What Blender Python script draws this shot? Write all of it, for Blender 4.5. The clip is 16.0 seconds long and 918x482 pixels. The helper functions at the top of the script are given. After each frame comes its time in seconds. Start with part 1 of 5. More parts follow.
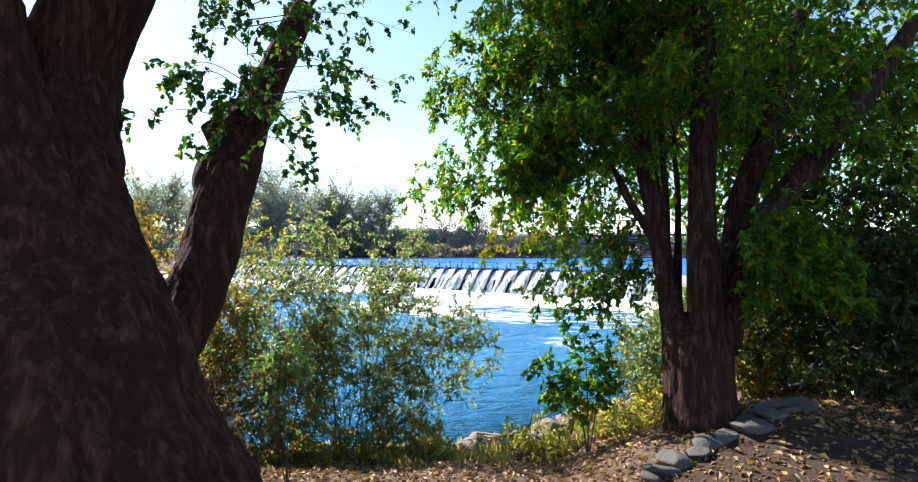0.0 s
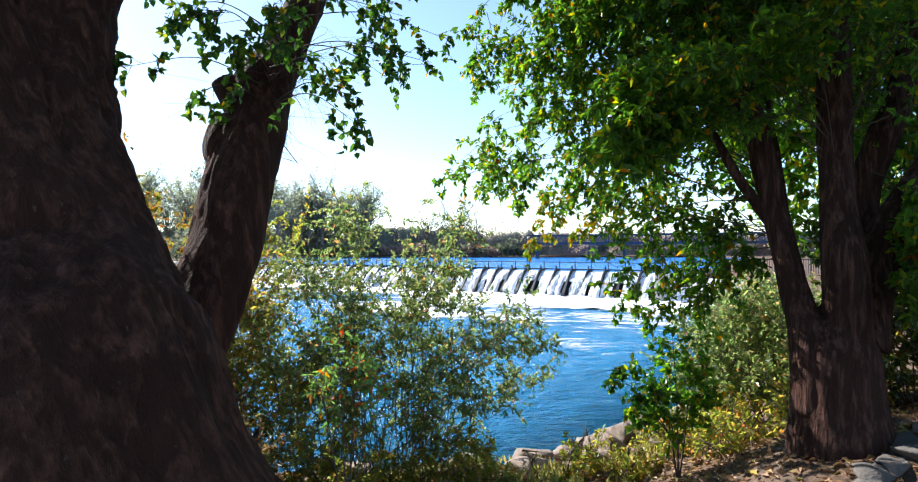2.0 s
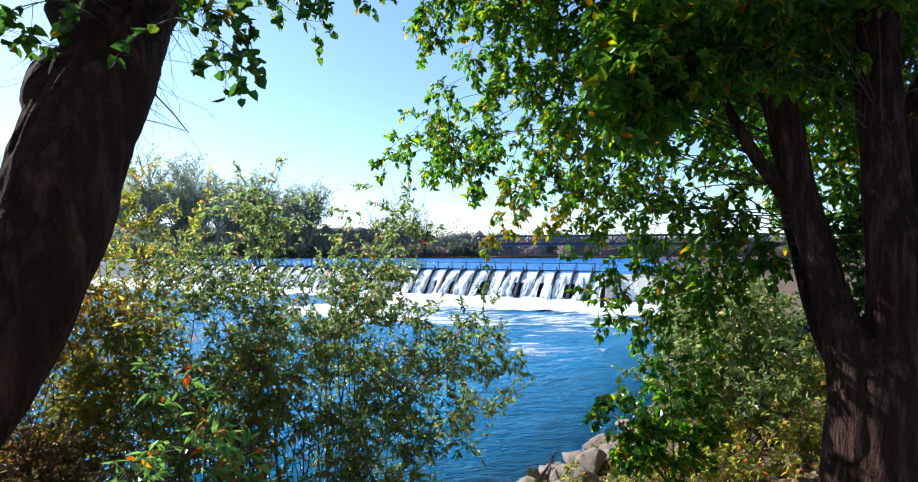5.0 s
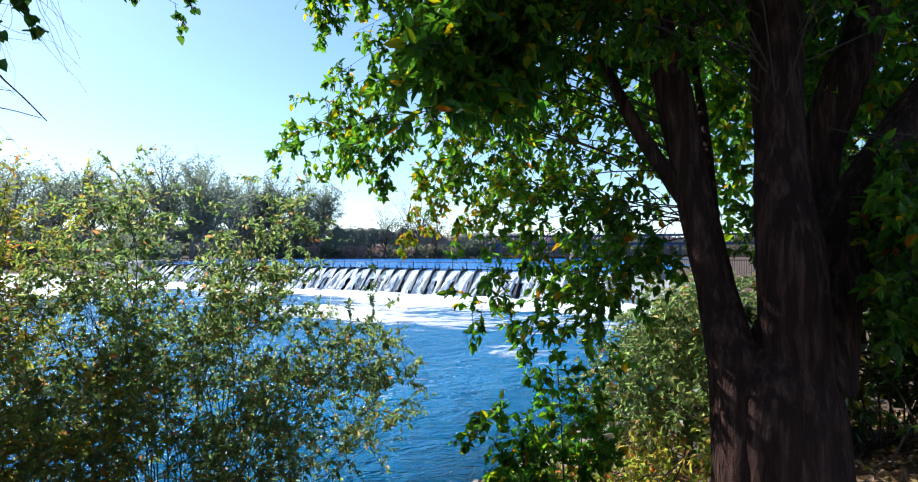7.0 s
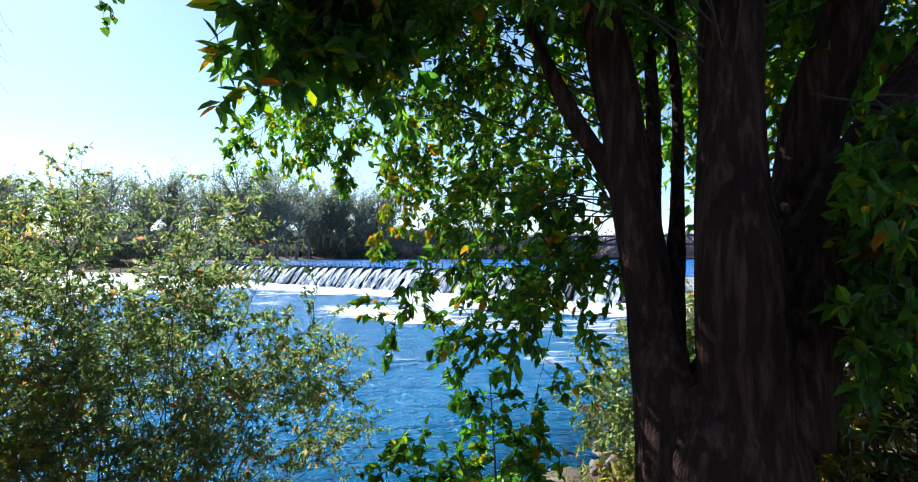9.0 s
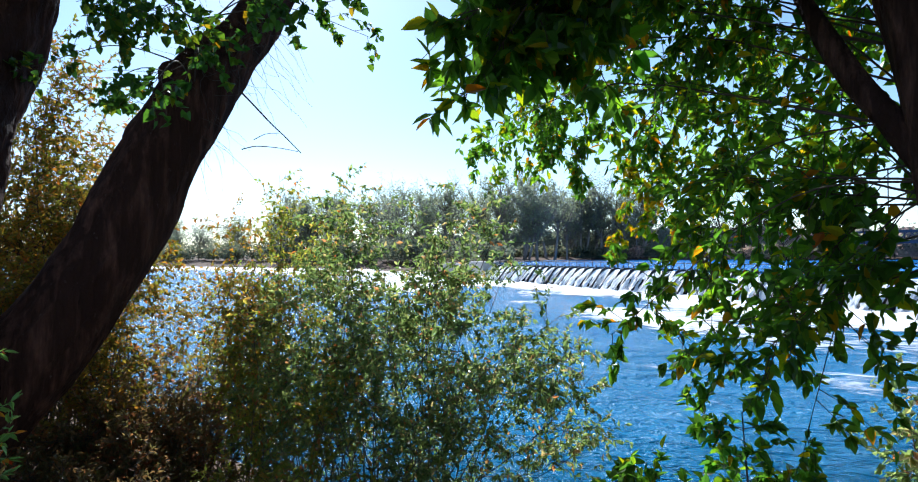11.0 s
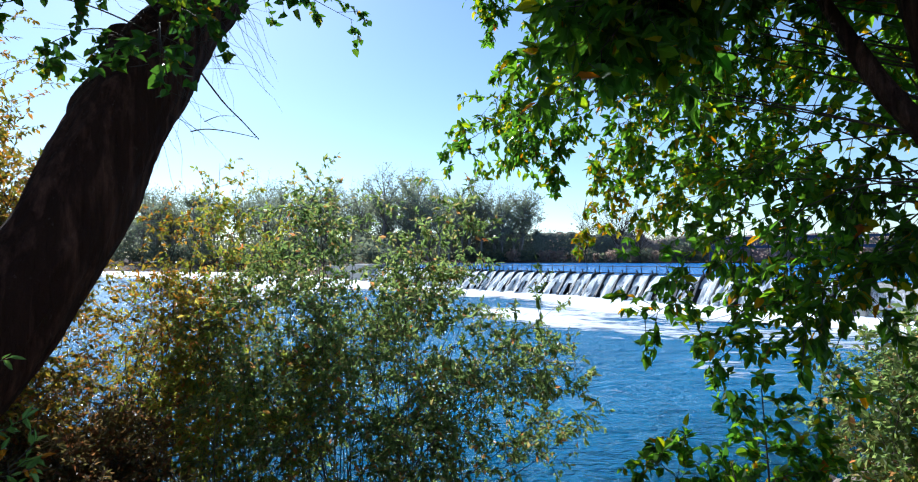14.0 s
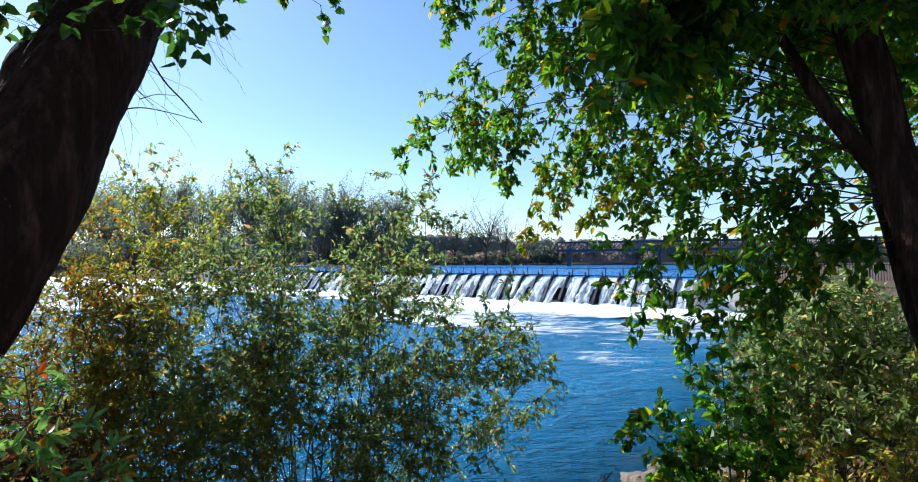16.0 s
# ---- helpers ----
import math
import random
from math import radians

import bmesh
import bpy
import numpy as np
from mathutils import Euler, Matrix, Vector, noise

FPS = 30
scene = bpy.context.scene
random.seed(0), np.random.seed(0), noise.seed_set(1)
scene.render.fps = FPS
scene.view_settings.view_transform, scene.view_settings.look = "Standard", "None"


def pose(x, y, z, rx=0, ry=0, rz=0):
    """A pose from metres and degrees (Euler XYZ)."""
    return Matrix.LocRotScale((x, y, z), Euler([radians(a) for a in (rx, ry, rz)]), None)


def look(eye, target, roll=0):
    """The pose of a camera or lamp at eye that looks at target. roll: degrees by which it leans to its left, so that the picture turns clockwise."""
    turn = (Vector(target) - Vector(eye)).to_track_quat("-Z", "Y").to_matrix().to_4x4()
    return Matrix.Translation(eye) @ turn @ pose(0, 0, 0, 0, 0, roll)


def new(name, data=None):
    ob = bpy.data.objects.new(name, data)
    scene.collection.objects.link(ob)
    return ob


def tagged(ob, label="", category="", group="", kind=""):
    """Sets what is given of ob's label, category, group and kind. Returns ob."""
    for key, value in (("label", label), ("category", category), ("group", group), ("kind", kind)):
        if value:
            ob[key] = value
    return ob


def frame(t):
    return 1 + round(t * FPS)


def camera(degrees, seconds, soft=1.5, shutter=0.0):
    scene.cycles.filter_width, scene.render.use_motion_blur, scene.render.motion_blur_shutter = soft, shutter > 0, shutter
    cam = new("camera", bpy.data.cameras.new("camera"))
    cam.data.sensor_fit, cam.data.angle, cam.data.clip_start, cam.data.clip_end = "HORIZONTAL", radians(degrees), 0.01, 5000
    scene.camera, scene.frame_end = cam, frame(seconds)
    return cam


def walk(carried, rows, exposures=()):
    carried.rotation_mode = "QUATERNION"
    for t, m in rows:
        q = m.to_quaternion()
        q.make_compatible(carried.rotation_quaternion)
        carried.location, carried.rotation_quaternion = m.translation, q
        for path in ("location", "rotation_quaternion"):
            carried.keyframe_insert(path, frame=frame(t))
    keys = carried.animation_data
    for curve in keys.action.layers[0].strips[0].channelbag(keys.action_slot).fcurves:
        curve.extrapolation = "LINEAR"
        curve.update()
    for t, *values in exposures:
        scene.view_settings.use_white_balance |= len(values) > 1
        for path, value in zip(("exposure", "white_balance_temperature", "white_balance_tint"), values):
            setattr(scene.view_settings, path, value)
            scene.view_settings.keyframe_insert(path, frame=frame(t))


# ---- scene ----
cam = camera(81.8, 16.0, 1.1)
PATH = [
    (0, (0.093, -0.02, 1.615), (0.076, 1.98, 1.657), -0.0),
    (0.5, (-0.184, 0.294, 1.558), (-0.199, 2.293, 1.602), -0.0),
    (1, (-0.364, 0.635, 1.494), (-0.352, 2.635, 1.537), 0.0),
    (1.5, (-0.666, 0.923, 1.475), (-0.606, 2.922, 1.517), 0.0),
    (2, (-0.887, 1.186, 1.472), (-0.826, 3.184, 1.514), 0.0),
    (2.5, (-1.11, 1.467, 1.471), (-1.013, 3.464, 1.514), -0.0),
    (3, (-1.265, 1.709, 1.479), (-1.147, 3.705, 1.521), 0.1),
    (3.2, (-1.275, 1.81, 1.463), (-1.155, 3.806, 1.505), 0.1),
    (5.3, (-0.534, 2.661, 1.44), (-0.274, 4.643, 1.485), 0.1),
    (5.5, (-0.367, 2.697, 1.441), (-0.104, 4.679, 1.486), 0.1),
    (6, (-0.066, 2.75, 1.434), (0.202, 4.731, 1.48), -0.0),
    (6.5, (0.174, 2.887, 1.407), (0.429, 4.87, 1.455), -0.0),
    (7, (0.518, 2.973, 1.416), (0.71, 4.963, 1.463), 0.0),
    (7.5, (0.84, 3.123, 1.424), (0.967, 5.119, 1.472), 0.0),
    (8, (1.112, 3.259, 1.427), (1.211, 5.256, 1.476), -0.0),
    (8.5, (1.402, 3.334, 1.425), (1.433, 5.333, 1.474), 0.0),
    (9, (1.584, 3.498, 1.435), (1.531, 5.497, 1.484), -0.0),
    (9.5, (1.697, 3.598, 1.446), (1.435, 5.58, 1.494), -0.1),
    (10, (1.774, 3.646, 1.46), (1.116, 5.534, 1.508), -0.2),
    (10.2, (1.781, 3.656, 1.456), (1.044, 5.515, 1.505), -0.2),
    (12.3, (1.558, 3.72, 1.424), (0.417, 5.361, 1.482), -0.4),
    (12.5, (1.492, 3.687, 1.415), (0.372, 5.344, 1.473), -0.3),
    (13, (1.279, 3.634, 1.382), (0.257, 5.352, 1.442), -0.3),
    (13.5, (1.079, 3.554, 1.37), (0.242, 5.37, 1.431), -0.2),
    (14, (0.794, 3.351, 1.369), (0.246, 5.273, 1.433), -0.1),
    (14.5, (0.573, 3.277, 1.354), (0.178, 5.237, 1.421), -0.1),
    (15, (0.355, 3.164, 1.351), (0.145, 5.151, 1.42), -0.1),
    (15.5, (0.121, 3.099, 1.315), (0.033, 5.096, 1.386), -0.1),
    (16, (-0.122, 3.095, 1.287), (-0.182, 5.093, 1.36), -0.1),
]
EXPOSURES = [(0, 1.34, 6150, 12), (0.6, 1.52, 6150, 12), (1.6, 1.36, 6150, 11), (3, 1.22, 6120, 11), (5.5, 0.86, 5680, 9), (9, 0.8, 5650, 9), (12.5, 0.73, 5630, 8), (14.5, 0.55, 5600, 7), (16, 0.54, 5600, 7)]
walk(cam, [(t, look(eye, target, roll)) for t, eye, target, roll in PATH], EXPOSURES)

# ---- world, sun, exposure ----
SUN_AZ, SUN_EL = -47.0, 38.0            # degrees right of +y, degrees up
world = bpy.data.worlds.new("world")
scene.world = world
world.use_nodes = True
wn = world.node_tree
sky = wn.nodes.new("ShaderNodeTexSky")
sky.sky_type = "NISHITA"
sky.sun_disc = False
sky.sun_elevation = radians(SUN_EL)
sky.sun_rotation = radians(SUN_AZ)
sky.air_density, sky.dust_density, sky.ozone_density = 1.0, 0.25, 2.2
wn.links.new(sky.outputs[0], wn.nodes["Background"].inputs[0])
wn.nodes["Background"].inputs[1].default_value = 0.11
sun = new("sun", bpy.data.lights.new("sun", "SUN"))
sun.data.energy, sun.data.angle, sun.data.color = 5.0, radians(0.55), (1.0, 0.95, 0.86)
SUN_DIR = Vector((math.sin(radians(SUN_AZ)) * math.cos(radians(SUN_EL)),
                  math.cos(radians(SUN_AZ)) * math.cos(radians(SUN_EL)), math.sin(radians(SUN_EL))))
sun.matrix_world = look(SUN_DIR * 50, (0, 0, 0))

# ---- materials ----
rng = np.random.default_rng(7)


class Mat:
    """A small builder of node materials."""

    def __init__(self, name):
        self.m = bpy.data.materials.new(name)
        self.m.use_nodes = True
        self.t = self.m.node_tree
        self.b = self.t.nodes["Principled BSDF"]
        self.out = self.t.nodes["Material Output"]
        self.co = self.add("ShaderNodeTexCoord").outputs["Object"]

    def add(self, kind, **values):
        n = self.t.nodes.new(kind)
        for key, value in values.items():
            n.inputs[key].default_value = value
        return n

    def link(self, a, b):
        self.t.links.new(a, b)

    def scaled(self, sx, sy, sz):
        n = self.add("ShaderNodeMapping")
        n.inputs["Scale"].default_value = (sx, sy, sz)
        self.link(self.co, n.inputs["Vector"])
        return n.outputs[0]

    def noise(self, scale, detail=4.0, rough=0.55, vector=None, distortion=0.0):
        n = self.add("ShaderNodeTexNoise", Scale=scale, Detail=detail, Roughness=rough, Distortion=distortion)
        self.link(vector or self.co, n.inputs["Vector"])
        return n.outputs["Fac"]

    def ramp(self, fac, *stops):
        n = self.add("ShaderNodeValToRGB")
        el = n.color_ramp.elements
        while len(el) < len(stops):
            el.new(0.5)
        for e, (p, c) in zip(el, stops):
            e.position, e.color = p, (*c, 1.0)
        self.link(fac, n.inputs[0])
        return n.outputs[0]

    def mix(self, fac, a, b, blend="MIX"):
        n = self.t.nodes.new("ShaderNodeMix")
        n.data_type, n.blend_type = "RGBA", blend
        for sock, value in ((n.inputs[0], fac), (n.inputs[6], a), (n.inputs[7], b)):
            if isinstance(value, (int, float)):
                sock.default_value = value
            elif isinstance(value, tuple):
                sock.default_value = (*value, 1.0)
            else:
                self.link(value, sock)
        return n.outputs[2]

    def math(self, op, a, b=0.0):
        n = self.t.nodes.new("ShaderNodeMath")
        n.operation = op
        for sock, value in zip(n.inputs, (a, b)):
            if isinstance(value, (int, float)):
                sock.default_value = value
            else:
                self.link(value, sock)
        return n.outputs[0]

    def bump(self, height, strength=0.5, distance=0.02):
        n = self.add("ShaderNodeBump", Strength=strength, Distance=distance)
        self.link(height, n.inputs["Height"])
        self.link(n.outputs[0], self.b.inputs["Normal"])
        return n.outputs[0]

    def color(self, c):
        if isinstance(c, tuple):
            self.b.inputs["Base Color"].default_value = (*c, 1.0)
        else:
            self.link(c, self.b.inputs["Base Color"])
        return self

    def rough(self, r, spec=0.5):
        self.b.inputs["Roughness"].default_value = r
        self.b.inputs["Specular IOR Level"].default_value = spec
        return self


def leaf_material(name, stops, translucency=0.55, gloss=0.3, single=False, glow=1.6):
    """Leaves: each island takes its own tint from the ramp; light passes through."""
    k = Mat(name)
    geo = k.add("ShaderNodeNewGeometry")
    base = k.ramp(k.add("ShaderNodeObjectInfo").outputs["Random"] if single else geo.outputs["Random Per Island"], *stops)
    big = k.noise(0.9, 2.0)
    base = k.mix(k.math("MULTIPLY", big, 0.5), base, k.mix(0.5, base, (0.16, 0.14, 0.02)))
    k.color(base).rough(gloss, 0.4)
    tr = k.add("ShaderNodeBsdfTranslucent")
    lit = k.add("ShaderNodeHueSaturation", Saturation=1.1, Value=glow)
    k.link(base, lit.inputs["Color"])
    k.link(lit.outputs[0], tr.inputs["Color"])
    ms = k.add("ShaderNodeMixShader", Fac=translucency)
    k.link(k.b.outputs[0], ms.inputs[1])
    k.link(tr.outputs[0], ms.inputs[2])
    k.link(ms.outputs[0], k.out.inputs["Surface"])
    return k.m


def bark_material(name, dark, light, scale=1.0, flecks=0.0):
    """Furrowed bark: upright plates between dark cracks, with pale flecks."""
    k = Mat(name)
    ridges = k.noise(15.0 * scale, 5.0, 0.62, k.scaled(1.0, 1.0, 0.13), 0.1)
    cracks = k.noise(9.0 * scale, 3.0, 0.5, k.scaled(1.0, 1.0, 0.1), 0.15)
    fine = k.noise(55.0 * scale, 4.0, 0.65, k.scaled(1, 1, 0.4))
    patch = k.noise(1.3, 3.0)
    c = k.ramp(ridges, (0.4, dark), (0.56, tuple(v * 0.5 for v in light)), (0.7, light))
    c = k.mix(k.ramp(cracks, (0.44, (0.85,) * 3), (0.5, (0, 0, 0))), c, dark)
    c = k.mix(k.math("MULTIPLY", fine, 0.7), c, dark)
    c = k.mix(k.math("MULTIPLY", patch, 0.5), c, tuple(v * 0.45 for v in light))
    if flecks:
        m = k.ramp(k.noise(19.0, 4.0, 0.7, k.scaled(1, 1, 0.45)), (0.64, (0, 0, 0)), (0.74, (1, 1, 1)))
        c = k.mix(k.math("MULTIPLY", m, flecks), c, (0.2, 0.14, 0.12))
    k.color(c).rough(0.95, 0.15)
    k.bump(k.math("ADD", k.math("ADD", ridges, cracks), k.math("MULTIPLY", fine, 0.3)), 1.0, 0.1)
    return k.m


def simple_material(name, a, b, scale, rough=0.8, bump=0.4, distance=0.01, metal=0.0):
    k = Mat(name)
    n1, n2 = k.noise(scale, 5.0), k.noise(scale * 9, 3.0)
    c = k.mix(n1, a, b)
    c = k.mix(k.math("MULTIPLY", n2, 0.35), c, tuple(v * 0.55 for v in a))
    k.color(c).rough(rough, 0.4)
    k.b.inputs["Metallic"].default_value = metal
    k.bump(k.math("ADD", n1, k.math("MULTIPLY", n2, 0.5)), bump, distance)
    return k.m


BARK_COTTON = bark_material("bark_cottonwood", (0.02, 0.008, 0.006), (0.24, 0.105, 0.07), 0.9, 0.5)
BARK_ASH = bark_material("bark_ash", (0.018, 0.008, 0.006), (0.27, 0.135, 0.1), 1.8, 0.3)
TWIG = simple_material("twig_wood", (0.05, 0.036, 0.027), (0.12, 0.085, 0.062), 6.0, 0.85)
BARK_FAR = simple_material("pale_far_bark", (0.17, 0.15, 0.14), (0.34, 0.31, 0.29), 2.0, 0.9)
ASH_TINTS = ((0.0, (0.02, 0.062, 0.012)), (0.5, (0.045, 0.125, 0.018)), (0.82, (0.1, 0.2, 0.022)),
             (0.955, (0.24, 0.22, 0.015)), (0.988, (0.36, 0.17, 0.02)), (1.0, (0.3, 0.07, 0.02)))
LEAF_ASH = leaf_material("leaf_ash", ASH_TINTS, 0.68, glow=2.6)
LEAF_ASH_ONE = leaf_material("leaf_ash_single", ASH_TINTS, 0.68, single=True, glow=2.6)
LEAF_ASH_GOLD = leaf_material("leaf_ash_turning", ((0.0, (0.08, 0.17, 0.02)), (0.4, (0.16, 0.22, 0.02)), (0.75, (0.32, 0.25, 0.02)), (1.0, (0.4, 0.16, 0.02))), 0.6, glow=2.0)
LEAF_COTTON = leaf_material("leaf_cottonwood", ((0.0, (0.022, 0.075, 0.018)), (0.75, (0.05, 0.14, 0.02)), (0.95, (0.2, 0.25, 0.03)),
                                                (1.0, (0.35, 0.18, 0.03))), 0.62)
LEAF_WILLOW = leaf_material("leaf_willow", ((0.0, (0.045, 0.08, 0.03)), (0.5, (0.095, 0.14, 0.05)), (0.8, (0.17, 0.205, 0.07)),
                                            (0.95, (0.25, 0.19, 0.09)), (1.0, (0.32, 0.12, 0.06))), 0.66, 0.33, glow=2.6)
# yellower, brighter willow leaves: sunlight is put into these tints too
LEAF_WILLOW_LIT = leaf_material("leaf_willow_golden_lit", ((0.0, (0.1, 0.14, 0.03)), (0.5, (0.2, 0.22, 0.04)), (0.8, (0.3, 0.25, 0.06)),
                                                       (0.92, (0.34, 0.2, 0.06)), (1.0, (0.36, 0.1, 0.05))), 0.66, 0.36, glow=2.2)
LEAF_UNDER = leaf_material("leaf_undergrowth", ((0.0, (0.07, 0.065, 0.028)), (0.5, (0.13, 0.09, 0.042)), (0.8, (0.19, 0.1, 0.052)),
                                                (1.0, (0.22, 0.07, 0.04))), 0.55, 0.45, glow=2.0)
SPROUT_TINTS = ((0.0, (0.12, 0.24, 0.06)), (0.75, (0.2, 0.34, 0.09)), (0.88, (0.45, 0.06, 0.03)), (1.0, (0.5, 0.25, 0.03)))
LEAF_SPROUT = leaf_material("leaf_sprout", SPROUT_TINTS)
LEAF_SPROUT_ONE = leaf_material("leaf_sprout_single", SPROUT_TINTS, single=True)
LEAF_RUST = leaf_material("leaf_rusty_willow", ((0.0, (0.075, 0.095, 0.016)), (0.5, (0.17, 0.14, 0.03)), (0.8, (0.3, 0.17, 0.04)),
                                                (1.0, (0.3, 0.1, 0.035))), 0.6, glow=2.1)
# shrub leaves far darker than the rest: deep shade put into their tints
LEAF_SHADE = leaf_material("leaf_shade_darkened", ((0.0, (0.013, 0.038, 0.009)), (0.8, (0.027, 0.066, 0.012)), (1.0, (0.1, 0.09, 0.02))), 0.36)
# far greens paled and blued: the haze of distance is in the colour
LEAF_FAR_HAZED = leaf_material("leaf_far_hazed", ((0.0, (0.16, 0.2, 0.16)), (0.6, (0.24, 0.28, 0.19)), (1.0, (0.32, 0.33, 0.19))), 0.62, 0.6)
LEAF_SCRUB_HAZED = leaf_material("leaf_scrub_hazed", ((0.0, (0.085, 0.105, 0.09)), (0.5, (0.125, 0.15, 0.11)), (0.85, (0.17, 0.185, 0.115)), (1.0, (0.23, 0.17, 0.12))), 0.55, 0.7)
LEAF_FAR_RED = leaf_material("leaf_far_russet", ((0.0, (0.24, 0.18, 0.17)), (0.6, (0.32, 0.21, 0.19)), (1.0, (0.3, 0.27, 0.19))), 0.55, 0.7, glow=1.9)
DRY_LEAF = leaf_material("fallen_leaf", ((0.0, (0.12, 0.055, 0.03)), (0.5, (0.27, 0.14, 0.07)), (0.85, (0.42, 0.27, 0.15)), (1.0, (0.4, 0.3, 0.05))), 0.15, 0.6)
GRASS = leaf_material("dry_grass", ((0.0, (0.14, 0.18, 0.03)), (0.5, (0.32, 0.28, 0.09)), (1.0, (0.5, 0.4, 0.17))), 0.4, 0.6)
ROCK = simple_material("river_rock", (0.13, 0.095, 0.075), (0.42, 0.32, 0.25), 6.0, 0.85, 0.9, 0.05)
EDGE_STONE = simple_material("edging_rock", (0.06, 0.053, 0.05), (0.17, 0.15, 0.135), 5.0, 0.9, 0.8, 0.03)
CONCRETE = simple_material("concrete", (0.3, 0.28, 0.25), (0.5, 0.47, 0.42), 1.2, 0.85, 0.3, 0.02)
STEEL_DARK = simple_material("dark_steel", (0.02, 0.023, 0.03), (0.05, 0.055, 0.065), 3.0, 0.5, 0.2, 0.004, 0.4)
STEEL_BLUE = simple_material("blue_grey_steel", (0.025, 0.04, 0.08), (0.05, 0.075, 0.14), 2.0, 0.5, 0.2, 0.004, 0.2)
BOARD = simple_material("wet_board", (0.05, 0.042, 0.035), (0.13, 0.11, 0.09), 3.0, 0.55, 0.4, 0.01)


def ground_material():
    k = Mat("earth_with_litter")
    dirt = k.mix(k.noise(1.1, 6.0), (0.075, 0.052, 0.038), (0.17, 0.12, 0.088))
    litter = k.ramp(k.noise(22.0, 5.0, 0.7), (0.42, (0.05, 0.033, 0.022)), (0.55, (0.14, 0.08, 0.05)), (0.68, (0.25, 0.16, 0.1)))
    c = k.mix(k.ramp(k.noise(1.7, 3.0), (0.35, (0, 0, 0)), (0.6, (1, 1, 1))), dirt, litter)
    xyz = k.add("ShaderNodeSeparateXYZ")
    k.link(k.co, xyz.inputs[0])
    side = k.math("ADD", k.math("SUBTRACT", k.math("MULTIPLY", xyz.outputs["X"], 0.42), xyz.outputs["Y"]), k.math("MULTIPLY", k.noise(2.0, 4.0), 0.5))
    # earth path before the edging, with the trees' shade painted into its tone
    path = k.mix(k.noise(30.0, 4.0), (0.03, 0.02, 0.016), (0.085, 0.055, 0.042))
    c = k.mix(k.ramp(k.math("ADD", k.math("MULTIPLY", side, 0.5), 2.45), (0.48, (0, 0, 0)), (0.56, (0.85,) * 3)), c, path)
    k.color(c).rough(0.95, 0.2)
    k.bump(k.math("ADD", k.noise(22.0, 5.0, 0.7), k.noise(3.0, 3.0)), 0.8, 0.04)
    return k.m


def water_material(name, body, wave, transparent):
    """Clear moving water: a scattering body, part see-through, with a rippled gloss."""
    k = Mat(name)
    swell = k.noise(0.55 * wave, 3.0, 0.5, k.scaled(1.0, 1.7, 1.0), 0.8)
    chop = k.noise(2.6 * wave, 4.0, 0.6, k.scaled(0.8, 1.5, 1.0), 0.5)
    fine = k.noise(11.0 * wave, 2.0, 0.5, k.scaled(0.8, 1.4, 1.0))
    h = k.math("ADD", k.math("MULTIPLY", swell, 1.0), k.math("ADD", k.math("MULTIPLY", chop, 0.45), k.math("MULTIPLY", fine, 0.22)))
    nrm = k.bump(h, 1.0, 0.5)
    k.color(k.mix(k.noise(0.25, 3.0), body, tuple(v * 1.5 for v in body))).rough(0.25, 0.5)
    k.b.inputs["IOR"].default_value = 1.33
    clear = k.add("ShaderNodeBsdfRefraction", Roughness=0.0, IOR=1.15)
    clear.inputs["Color"].default_value = (0.75, 0.9, 0.95, 1)
    k.link(nrm, clear.inputs["Normal"])
    ms = k.add("ShaderNodeMixShader", Fac=transparent)
    if transparent:
        # the shallows along the near bank are the clearest
        xyz = k.add("ShaderNodeSeparateXYZ")
        k.link(k.co, xyz.inputs[0])
        off = k.math("SUBTRACT", xyz.outputs["Y"], k.math("MULTIPLY", k.math("MAXIMUM", xyz.outputs["X"], 0.0), 0.9))
        k.link(k.ramp(k.math("MULTIPLY", off, 0.04), (0.38, (0.8,) * 3), (0.46, (0.55,) * 3), (0.6, (transparent,) * 3)), ms.inputs[0])
    k.link(k.b.outputs[0], ms.inputs[1])
    k.link(clear.outputs[0], ms.inputs[2])
    k.link(ms.outputs[0], k.out.inputs["Surface"])
    return k.m


